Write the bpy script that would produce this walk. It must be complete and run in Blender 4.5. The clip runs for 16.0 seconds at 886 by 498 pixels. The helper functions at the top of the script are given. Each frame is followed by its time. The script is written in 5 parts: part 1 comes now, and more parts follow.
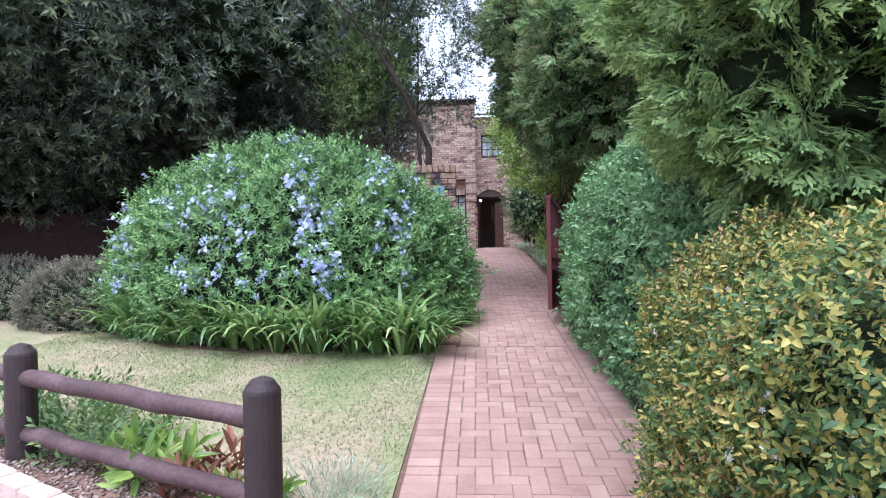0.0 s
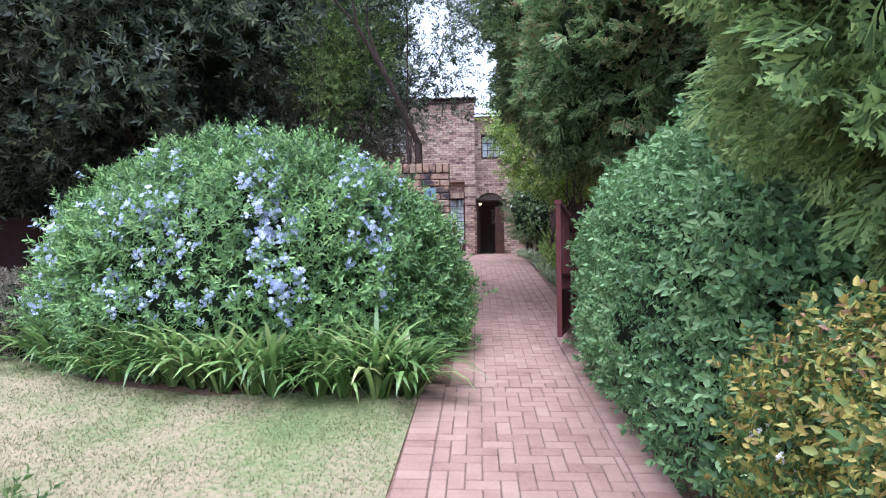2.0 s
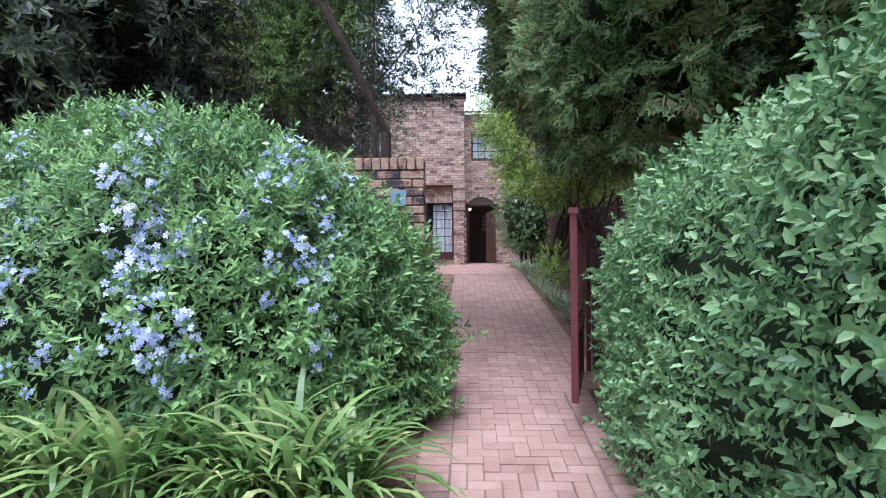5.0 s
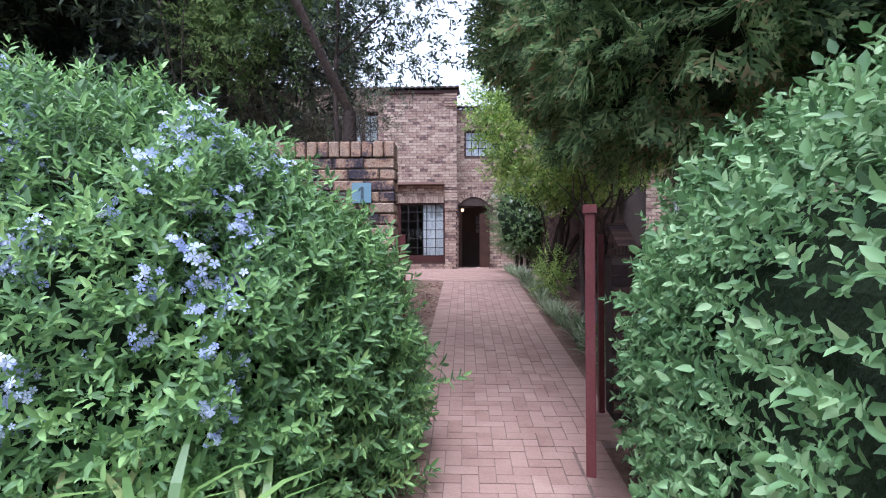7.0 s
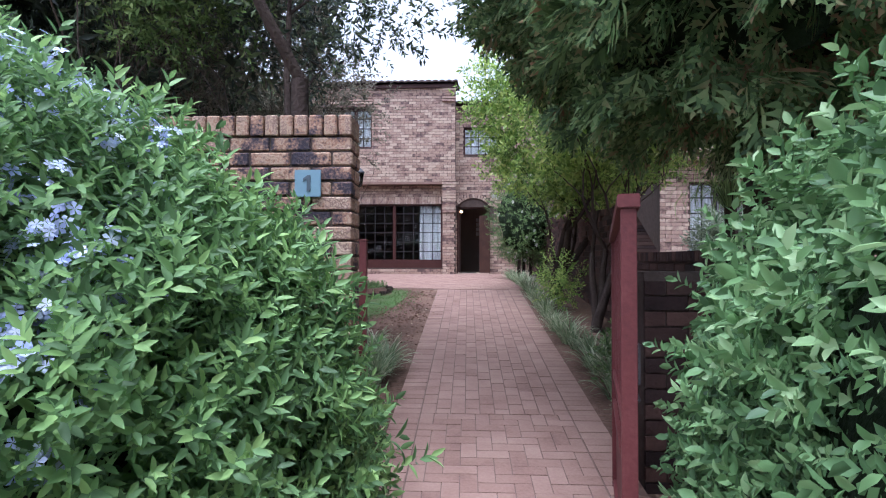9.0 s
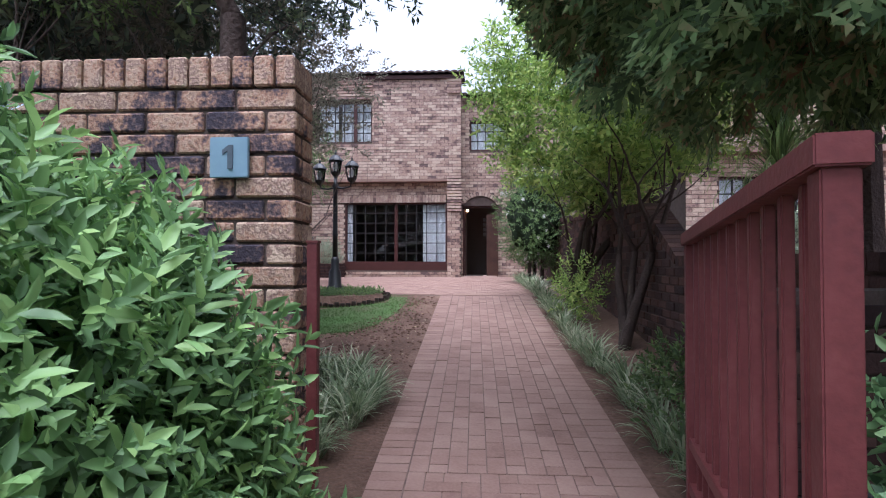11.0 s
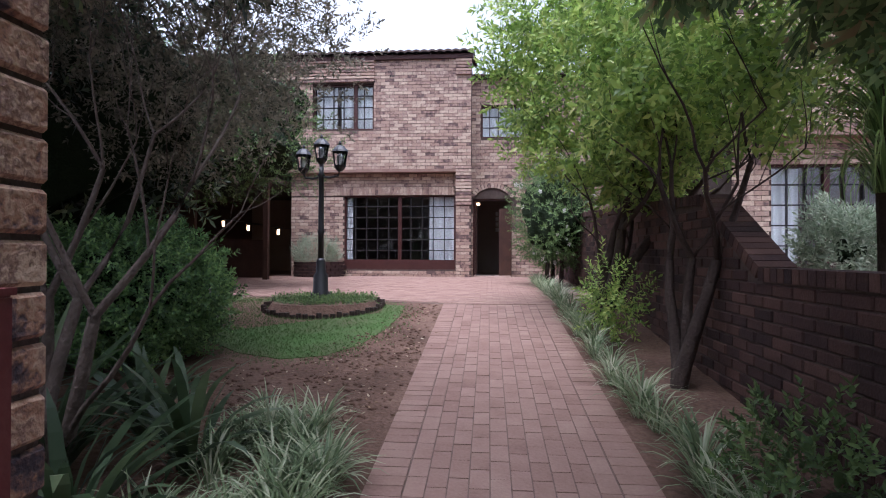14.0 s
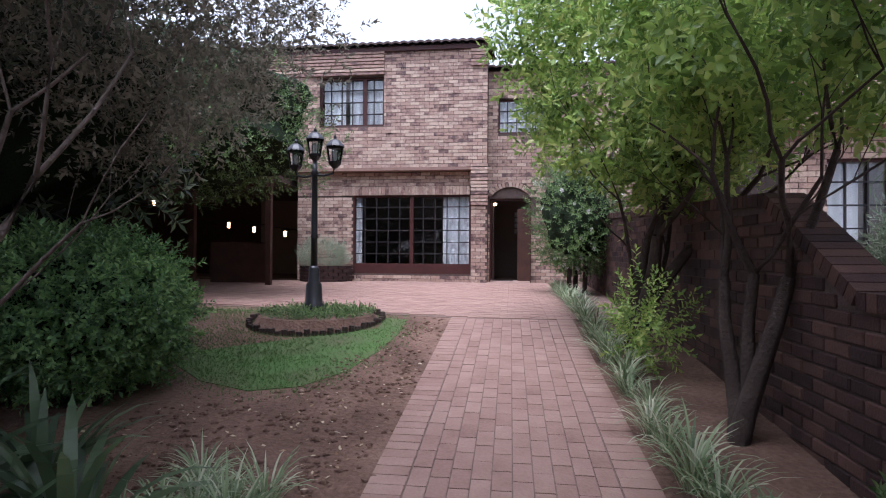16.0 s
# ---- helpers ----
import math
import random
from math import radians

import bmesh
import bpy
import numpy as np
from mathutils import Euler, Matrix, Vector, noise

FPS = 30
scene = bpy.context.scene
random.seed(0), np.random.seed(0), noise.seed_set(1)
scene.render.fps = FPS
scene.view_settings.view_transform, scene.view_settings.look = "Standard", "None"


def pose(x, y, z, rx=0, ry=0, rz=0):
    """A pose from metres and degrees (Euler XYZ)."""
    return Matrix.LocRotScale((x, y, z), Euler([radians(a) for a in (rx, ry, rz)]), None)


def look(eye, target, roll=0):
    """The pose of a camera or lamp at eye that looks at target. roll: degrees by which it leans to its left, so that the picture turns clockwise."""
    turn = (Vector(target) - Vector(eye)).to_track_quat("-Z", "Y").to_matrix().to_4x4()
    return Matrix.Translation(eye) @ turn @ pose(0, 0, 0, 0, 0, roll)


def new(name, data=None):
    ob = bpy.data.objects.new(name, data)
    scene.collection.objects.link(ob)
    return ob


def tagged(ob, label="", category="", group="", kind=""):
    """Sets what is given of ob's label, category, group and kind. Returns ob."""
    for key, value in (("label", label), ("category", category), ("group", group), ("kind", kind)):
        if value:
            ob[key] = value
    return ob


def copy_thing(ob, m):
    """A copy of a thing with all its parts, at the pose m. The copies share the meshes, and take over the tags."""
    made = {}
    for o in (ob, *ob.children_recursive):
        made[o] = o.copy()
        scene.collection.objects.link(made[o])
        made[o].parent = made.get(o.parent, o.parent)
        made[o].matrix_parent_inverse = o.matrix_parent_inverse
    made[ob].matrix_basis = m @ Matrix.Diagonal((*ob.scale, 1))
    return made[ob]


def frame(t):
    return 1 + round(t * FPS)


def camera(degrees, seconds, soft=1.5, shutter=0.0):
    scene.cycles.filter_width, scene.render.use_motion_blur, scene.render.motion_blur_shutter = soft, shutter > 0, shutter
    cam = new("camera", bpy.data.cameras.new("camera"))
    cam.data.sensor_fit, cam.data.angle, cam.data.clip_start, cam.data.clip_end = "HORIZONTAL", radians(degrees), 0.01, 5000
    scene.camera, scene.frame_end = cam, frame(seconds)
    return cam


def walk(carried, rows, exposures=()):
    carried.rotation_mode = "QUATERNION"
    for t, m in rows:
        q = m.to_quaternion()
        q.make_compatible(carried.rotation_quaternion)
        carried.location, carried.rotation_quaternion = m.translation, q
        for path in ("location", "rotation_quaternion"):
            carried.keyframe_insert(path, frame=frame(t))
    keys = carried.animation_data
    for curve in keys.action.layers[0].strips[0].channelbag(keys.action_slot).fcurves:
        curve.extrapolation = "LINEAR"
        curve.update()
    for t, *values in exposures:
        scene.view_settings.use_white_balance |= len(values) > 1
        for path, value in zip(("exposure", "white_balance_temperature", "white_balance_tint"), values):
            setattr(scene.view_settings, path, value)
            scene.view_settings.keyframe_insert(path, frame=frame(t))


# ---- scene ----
cam = camera(78.1, 16.0, soft=1.1)
METRES, EYE, TILT, LEAN, TURN = 8.2, 1.6, 0.0, 0.0, 3.6
ROWS = [
    (0.0, 0.0, 0.0, 0.0, 0.0, 0.02, 1.08),
    (0.5, 0.0087, 0.0333, 0.005, 0.08, 0.06, 1.01),
    (1.0, 0.0114, 0.0659, 0.0076, 0.14, 0.18, 0.91),
    (1.5, 0.0135, 0.0985, 0.0129, 0.12, 0.24, 0.84),
    (2.0, 0.0149, 0.1324, 0.0145, 0.06, 0.31, 0.74),
    (2.5, 0.0161, 0.1643, 0.0191, -0.04, 0.37, 0.65),
    (3.0, 0.0147, 0.1985, 0.0228, -0.18, 0.46, 0.62),
    (3.5, 0.0144, 0.228, 0.0251, -0.39, 0.51, 0.53),
    (4.0, 0.0216, 0.2632, 0.0293, -0.54, 0.61, 0.53),
    (6.5, 0.0518, 0.431, 0.0415, -1.22, 0.79, 0.16),
    (7.0, 0.057, 0.4646, 0.0439, -1.32, 0.86, 0.12),
    (7.5, 0.0635, 0.4988, 0.0452, -1.43, 0.98, -0.01),
    (8.0, 0.0707, 0.5291, 0.0475, -1.3, 1.03, 0.0),
    (8.5, 0.0758, 0.56, 0.0488, -1.17, 1.13, -0.07),
    (9.0, 0.0796, 0.589, 0.0505, -1.03, 1.15, -0.07),
    (11.5, 0.0928, 0.7396, 0.0567, -0.19, 1.22, -0.05),
    (12.0, 0.095, 0.7666, 0.0586, -0.19, 0.69, -0.03),
    (12.5, 0.0951, 0.7957, 0.0618, 0.01, 0.47, -0.09),
    (13.0, 0.0953, 0.8221, 0.0639, 0.29, 0.5, -0.15),
    (13.5, 0.1007, 0.8508, 0.0669, 0.67, 0.52, -0.19),
    (14.0, 0.1074, 0.8763, 0.0705, 1.14, 0.52, -0.23),
    (14.5, 0.1121, 0.9046, 0.0741, 1.65, 0.53, -0.28),
    (15.0, 0.1151, 0.9293, 0.0778, 2.0, 0.54, -0.29),
    (15.5, 0.1206, 0.9577, 0.0806, 2.58, 0.53, -0.27),
    (16.0, 0.1271, 0.9846, 0.0822, 3.42, 0.48, -0.32),
]
walk(cam, [(t, pose(0, 0, EYE, TILT, LEAN, TURN) @ pose(METRES * x, METRES * y, METRES * z, 90 + pitch, roll, yaw)) for t, x, y, z, yaw, pitch, roll in ROWS], [(0.0, 1.5, 5300, 16), (9.0, 1.45, 5300, 16), (12.5, 1.36, 5500, 18), (16.0, 1.36, 5500, 20)])

# ---- world, sun ----
world = bpy.data.worlds.new("overcast")
scene.world = world
world.use_nodes = True
wn, wl = world.node_tree.nodes, world.node_tree.links
sky = wn.new("ShaderNodeTexSky")
sky.sky_type, sky.sun_disc = "NISHITA", False
sky.sun_elevation, sky.sun_rotation = radians(74), radians(200)
sky.air_density, sky.dust_density = 1.0, 3.0
hsv = wn.new("ShaderNodeHueSaturation")
hsv.inputs["Saturation"].default_value = 0.22
wl.new(sky.outputs[0], hsv.inputs["Color"])
wl.new(hsv.outputs[0], wn["Background"].inputs[0])
wn["Background"].inputs[1].default_value = 0.15
sun = new("sun", bpy.data.lights.new("sun", "SUN"))
sun.data.energy, sun.data.angle, sun.data.color = 1.5, radians(45), (1, 0.97, 0.93)
sun.matrix_world = look((3 * math.sin(radians(200)), 3 * math.cos(radians(200)), 10.5), (0, 0, 0))


# ---- materials ----
def material(name, colours, rough=0.8, scale=8.0, fine=60.0, bump=0.3, per="", spread=1.0, through_light=0.0, metal=0.0, spec=0.3, patch=0.5, bump_at=None, coord="Object"):
    """colours: dark to light, picked by chance per piece (per = 'object' or 'island') and by noise at two scales."""
    m = bpy.data.materials.new(name)
    m.use_nodes = True
    n, l = m.node_tree.nodes, m.node_tree.links
    b = n["Principled BSDF"]
    b.inputs["Roughness"].default_value, b.inputs["Metallic"].default_value = rough, metal
    b.inputs["Specular IOR Level"].default_value = spec
    tc = n.new("ShaderNodeTexCoord")
    n1, n2 = n.new("ShaderNodeTexNoise"), n.new("ShaderNodeTexNoise")
    n1.inputs["Scale"].default_value, n2.inputs["Scale"].default_value = scale, fine
    n1.inputs["Detail"].default_value, n2.inputs["Detail"].default_value = 3, 4
    if coord == "World":
        geo0 = n.new("ShaderNodeNewGeometry")
        l.new(geo0.outputs["Position"], n1.inputs["Vector"]), l.new(geo0.outputs["Position"], n2.inputs["Vector"])
    else:
        l.new(tc.outputs[coord], n1.inputs["Vector"]), l.new(tc.outputs[coord], n2.inputs["Vector"])

    def calc(op, a, bb):
        k = n.new("ShaderNodeMath")
        k.operation = op
        for i, v in enumerate((a, bb)):
            if isinstance(v, (int, float)):
                k.inputs[i].default_value = v
            else:
                l.new(v, k.inputs[i])
        return k.outputs[0]

    f = calc("MULTIPLY", calc("SUBTRACT", n1.outputs["Fac"], 0.5), 2.0 * patch)
    f = calc("ADD", f, calc("MULTIPLY", calc("SUBTRACT", n2.outputs["Fac"], 0.5), 1.2 * patch))
    if per:
        if per == "object":
            chance = n.new("ShaderNodeObjectInfo").outputs["Random"]
        else:
            chance = n.new("ShaderNodeNewGeometry").outputs["Random Per Island"]
        f = calc("ADD", calc("MULTIPLY", f, 0.6), calc("ADD", calc("MULTIPLY", calc("SUBTRACT", chance, 0.5), spread), 0.5))
    else:
        f = calc("ADD", f, 0.5)
    ramp = n.new("ShaderNodeValToRGB")
    e = ramp.color_ramp.elements
    while len(e) < len(colours):
        e.new(0.5)
    for i, c in enumerate(colours):
        e[i].position, e[i].color = i / max(1, len(colours) - 1), (*c, 1)
    l.new(f, ramp.inputs[0])
    l.new(ramp.outputs[0], b.inputs["Base Color"])
    if bump:
        k = n.new("ShaderNodeBump")
        k.inputs["Strength"].default_value, k.inputs["Distance"].default_value = bump, bump_at or 0.01
        l.new(n2.outputs["Fac"], k.inputs["Height"])
        l.new(k.outputs[0], b.inputs["Normal"])
    if through_light:
        t, mix = n.new("ShaderNodeBsdfTranslucent"), n.new("ShaderNodeMixShader")
        l.new(ramp.outputs[0], t.inputs[0])
        mix.inputs[0].default_value = through_light
        l.new(b.outputs[0], mix.inputs[1]), l.new(t.outputs[0], mix.inputs[2])
        l.new(mix.outputs[0], n["Material Output"].inputs[0])
    return m


def leafy(name, colours, rough=0.5, gloss=0.4, lift=1.5, thin=0.32):
    colours = [(c[0] * 1.12, c[1], c[2]) for c in colours]
    colours = [tuple(min(0.6, (0.84 * v + 0.16 * (c[0] + c[1]) / 2) * lift) for v in c) for c in colours]
    return material(name, colours, rough, 1.3, 9.0, 0, "island", 0.9, thin, 0, gloss, 0.7, coord="World")


BRICKS = [(0.045, 0.036, 0.048), (0.13, 0.085, 0.082), (0.33, 0.185, 0.125), (0.44, 0.30, 0.215), (0.22, 0.135, 0.11), (0.52, 0.38, 0.28)]
M_brick = material("face_brick", BRICKS, 0.85, 9, 70, 0.8, "object", 0.75, patch=1.7, coord="World")
HOUSE = [(0.13, 0.085, 0.08), (0.31, 0.20, 0.165), (0.43, 0.295, 0.225), (0.33, 0.22, 0.185), (0.56, 0.43, 0.33), (0.46, 0.33, 0.26)]
M_brick_far = material("house_brick", HOUSE, 0.85, 9, 45, 0.6, "island", 0.95, patch=0.9, coord="World")
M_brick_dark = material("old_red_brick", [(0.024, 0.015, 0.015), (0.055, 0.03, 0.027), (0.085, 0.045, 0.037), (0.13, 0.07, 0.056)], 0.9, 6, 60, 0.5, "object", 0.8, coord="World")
M_mortar = material("mortar", [(0.05, 0.035, 0.03), (0.13, 0.095, 0.08)], 0.95, 12, 90, 0.5, coord="World")
PAVE = [(0.18, 0.10, 0.08), (0.265, 0.16, 0.128), (0.315, 0.20, 0.16), (0.37, 0.25, 0.20)]
M_paver = material("clay_paver", PAVE, 0.75, 5, 55, 0.3, "object", 0.42, patch=0.75, coord="World")
M_paver_far = material("clay_paver_joined", PAVE, 0.75, 5, 55, 0.3, "island", 0.42, patch=0.75, coord="World")
M_joint = material("paver_joint", [(0.09, 0.058, 0.048), (0.25, 0.17, 0.14)], 0.95, 9, 80, 0.4, coord="World")
M_soil = material("soil", [(0.075, 0.044, 0.031), (0.15, 0.088, 0.063), (0.24, 0.15, 0.11)], 0.95, 1.6, 30, 0.8, patch=0.8, bump_at=0.03, coord="World")
M_dry = material("dry_soil_lawn", [(0.11, 0.145, 0.055), (0.175, 0.195, 0.085), (0.27, 0.225, 0.14), (0.35, 0.255, 0.18)], 0.95, 0.9, 26, 0.7, patch=1.0, bump_at=0.02, coord="World")
M_turf = material("turf", [(0.13, 0.09, 0.06), (0.10, 0.13, 0.05), (0.08, 0.16, 0.04), (0.10, 0.18, 0.05)], 0.9, 1.5, 40, 0.7, patch=0.8, bump_at=0.02, coord="World")
M_grass = material("grass_blades", [(0.12, 0.16, 0.065), (0.19, 0.215, 0.095), (0.29, 0.26, 0.15)], 0.7, 1.2, 10, 0, "island", 0.9, 0.25, coord="World")
M_lawn_blade = material("lawn_blades", [(0.055, 0.11, 0.025), (0.09, 0.17, 0.045), (0.15, 0.22, 0.08)], 0.6, 1.2, 10, 0, "island", 0.9, 0.25, coord="World")
M_gravel = material("gravel", [(0.10, 0.07, 0.06), (0.24, 0.17, 0.14), (0.38, 0.30, 0.26)], 0.9, 12, 80, 0.3, "island", 1.0, coord="World")
M_kerb = material("pale_kerb", [(0.34, 0.23, 0.19), (0.50, 0.37, 0.31), (0.58, 0.46, 0.40)], 0.9, 5, 60, 0.4, patch=0.8, coord="World")
M_road = material("drive_paving", [(0.20, 0.15, 0.13), (0.28, 0.21, 0.18), (0.34, 0.27, 0.23)], 0.9, 0.8, 40, 0.4, patch=0.8, coord="World")
M_post = material("stained_pole", [(0.018, 0.013, 0.014), (0.04, 0.026, 0.026), (0.065, 0.042, 0.040)], 0.6, 5, 50, 0.4, coord="World")
M_rail = material("weathered_rail", [(0.035, 0.022, 0.024), (0.085, 0.05, 0.05), (0.16, 0.11, 0.11)], 0.7, 5, 40, 0.5, coord="World")
M_gate = material("oxide_red_steel", [(0.06, 0.014, 0.015), (0.115, 0.028, 0.028), (0.16, 0.052, 0.05)], 0.55, 5, 60, 0.15, coord="World")
M_frame = material("brown_window_frame", [(0.045, 0.016, 0.014), (0.075, 0.026, 0.022)], 0.5, 6, 60, 0.1, coord="World")
M_bar = material("burglar_bar", [(0.02, 0.018, 0.02), (0.035, 0.03, 0.03)], 0.5, 6, 60, 0.1)
M_wood = material("dark_door_wood", [(0.025, 0.013, 0.01), (0.06, 0.028, 0.02), (0.09, 0.045, 0.03)], 0.5, 4, 40, 0.2, coord="World")
M_roof = material("roof_tile", [(0.035, 0.025, 0.025), (0.08, 0.055, 0.05), (0.12, 0.085, 0.075)], 0.85, 3, 40, 0.4, "island", 0.7, coord="World")
M_iron = material("black_iron", [(0.010, 0.010, 0.012), (0.022, 0.022, 0.026)], 0.35, 8, 60, 0.1, spec=0.5)
M_plaque = material("blue_grey_plaque", [(0.17, 0.27, 0.34), (0.22, 0.33, 0.40)], 0.5, 6, 40, 0.1, coord="World")
M_numeral = material("numeral_grey", [(0.06, 0.08, 0.10), (0.095, 0.12, 0.145)], 0.5, 6, 40, 0.1)
M_bark = material("bark", [(0.05, 0.036, 0.03), (0.12, 0.09, 0.075), (0.22, 0.175, 0.15)], 0.95, 5, 45, 0.8, bump_at=0.02, coord="World")
M_bark_dark = material("dark_bark", [(0.025, 0.018, 0.015), (0.06, 0.042, 0.035), (0.10, 0.075, 0.06)], 0.95, 5, 45, 0.8, bump_at=0.02, coord="World")
# near-black green: the shade between the leaves, put into the colour
M_core = material("inner_shade_fill", [(0.006, 0.011, 0.004), (0.013, 0.024, 0.008), (0.022, 0.034, 0.012)], 0.95, 7, 40, 0.8, bump_at=0.03, coord="World")
M_plumbago = leafy("plumbago_leaf", [(0.045, 0.10, 0.035), (0.085, 0.19, 0.06), (0.13, 0.27, 0.07), (0.20, 0.36, 0.09)])
M_petal = material("plumbago_petal", [(0.40, 0.46, 0.80), (0.56, 0.62, 0.88), (0.76, 0.80, 0.93)], 0.7, 3, 30, 0, "island", 0.9, 0.25)
M_white_petal = material("white_petal", [(0.62, 0.55, 0.56), (0.80, 0.78, 0.76)], 0.7, 3, 30, 0, "island", 0.9, 0.25)
M_grey_hedge = leafy("grey_green_leaf", [(0.043, 0.10, 0.042), (0.08, 0.185, 0.06), (0.125, 0.265, 0.085), (0.21, 0.35, 0.15)])
M_gold = leafy("golden_leaf", [(0.035, 0.09, 0.022), (0.06, 0.14, 0.03), (0.10, 0.19, 0.035), (0.26, 0.29, 0.03), (0.42, 0.37, 0.04), (0.20, 0.10, 0.05)], lift=1.05)
M_thuja = leafy("thuja_spray", [(0.05, 0.095, 0.03), (0.09, 0.165, 0.045), (0.14, 0.235, 0.06), (0.20, 0.30, 0.085)], 0.7, 0.2, 1.9, 0.42)
M_thuja_dark = leafy("dark_cypress_spray", [(0.025, 0.05, 0.022), (0.05, 0.10, 0.035), (0.085, 0.16, 0.05), (0.14, 0.22, 0.08), (0.16, 0.10, 0.05)], 0.7, 0.2, 2.1, 0.5)
M_dark_leaf = leafy("dark_evergreen_leaf", [(0.014, 0.024, 0.018), (0.03, 0.048, 0.032), (0.055, 0.085, 0.05), (0.13, 0.19, 0.08)], 0.4, 0.5, 1.9)
M_light_leaf = leafy("fresh_leaf", [(0.06, 0.13, 0.015), (0.13, 0.24, 0.03), (0.22, 0.36, 0.045), (0.30, 0.45, 0.07)], 0.45, 0.5, 1.6, 0.5)
M_mid_leaf = leafy("garden_leaf", [(0.035, 0.075, 0.022), (0.07, 0.14, 0.035), (0.12, 0.21, 0.05)])
M_strap = leafy("agapanthus_strap", [(0.05, 0.12, 0.02), (0.09, 0.20, 0.035), (0.16, 0.29, 0.06), (0.34, 0.38, 0.13)], 0.4, 0.5, 1.2)
M_stripe = leafy("striped_grass_leaf", [(0.07, 0.12, 0.05), (0.16, 0.24, 0.11), (0.36, 0.42, 0.27)], 0.5, 0.4)
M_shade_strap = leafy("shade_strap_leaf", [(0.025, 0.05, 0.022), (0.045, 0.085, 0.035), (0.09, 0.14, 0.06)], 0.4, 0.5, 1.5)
M_silver = leafy("silver_leaf", [(0.12, 0.18, 0.11), (0.20, 0.27, 0.18), (0.30, 0.37, 0.27)], 0.7, 0.2)
M_red_leaf = leafy("copper_leaf", [(0.06, 0.02, 0.012), (0.15, 0.05, 0.025), (0.24, 0.11, 0.05)], 0.5, 0.4)
M_grey_leaf = leafy("purplish_grey_leaf", [(0.045, 0.05, 0.035), (0.10, 0.10, 0.07), (0.17, 0.16, 0.115)], 0.6, 0.3, 2.1, 0.5)
M_curtain = material("white_curtain", [(0.80, 0.80, 0.80), (0.88, 0.88, 0.88)], 0.9, 6, 30, 0.1, coord="World")
M_dim = material("interior_wall", [(0.25, 0.20, 0.17), (0.34, 0.28, 0.24)], 0.9, 2, 20, 0, coord="World")
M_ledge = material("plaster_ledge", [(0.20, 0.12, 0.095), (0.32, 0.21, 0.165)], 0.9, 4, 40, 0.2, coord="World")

M_glass = bpy.data.materials.new("window_glass")
M_glass.use_nodes = True
_g = M_glass.node_tree.nodes["Principled BSDF"]
_g.inputs["Transmission Weight"].default_value, _g.inputs["Roughness"].default_value, _g.inputs["IOR"].default_value = 1.0, 0.02, 1.45
_g.inputs["Base Color"].default_value = (0.85, 0.88, 0.9, 1)
M_glow = bpy.data.materials.new("lit_lamp")
M_glow.use_nodes = True
_g = M_glow.node_tree.nodes["Principled BSDF"]
_g.inputs["Emission Color"].default_value, _g.inputs["Emission Strength"].default_value = (1, 0.6, 0.28, 1), 3.0


# ---- builders ----
rng = np.random.default_rng(7)


def gz(y):
    """Height of the sloping ground at y."""
    if y < 0:
        return 0.0
    return 0.0978 * y if y < 14.9 else (1.457 + 0.02 * (y - 14.9) if y < 21 else 1.579)


def gzv(y):
    return np.where(y < 0, 0, np.where(y < 14.9, 0.0978 * y, np.where(y < 21, 1.457 + 0.02 * (y - 14.9), 1.579)))


def mesh_of(name, verts, faces, mat):
    """A mesh from arrays; faces all of one size, or a list of faces."""
    me = bpy.data.meshes.new(name)
    me.from_pydata(verts if isinstance(verts, list) else verts.tolist(), [], faces if isinstance(faces, list) else faces.tolist())
    me.materials.append(mat)
    return me


def thing(name, label, category, at=(0, 0, 0), group="", kind=""):
    ob = new(name)
    ob.location = at
    ob.empty_display_size = 0.1
    return tagged(ob, label, category, group, kind)


def place(name, me, parent=None, label="", local=None):
    ob = new(name, me)
    if parent is not None:
        ob.parent = parent
        base = Matrix.Translation(parent.location) if parent.parent is None else Matrix.Translation(parent.parent.location)
        ob.matrix_parent_inverse = base.inverted() if parent.type == "EMPTY" or parent.parent is None else Matrix.Identity(4)
    if local is not None:
        ob.matrix_basis = local
    if label:
        ob["label"] = label
    return ob


def part(name, bm, mat, parent=None, label="", smooth=False):
    me = bpy.data.meshes.new(name)
    bm.to_mesh(me)
    bm.free()
    me.materials.append(mat)
    if smooth:
        for p in me.polygons:
            p.use_smooth = True
    return place(name, me, parent, label)


def box(bm, x0, x1, y0, y1, z0, z1, bevel=0.0):
    r = bmesh.ops.create_cube(bm, size=1, matrix=Matrix.Translation(((x0 + x1) / 2, (y0 + y1) / 2, (z0 + z1) / 2)) @ Matrix.Diagonal((x1 - x0, y1 - y0, z1 - z0, 1)))
    if bevel:
        es = list({e for v in r["verts"] for e in v.link_edges})
        bmesh.ops.bevel(bm, geom=es, offset=bevel, segments=2, affect="EDGES")
    return bm


def boxed(*a, **k):
    return box(bmesh.new(), *a, **k)


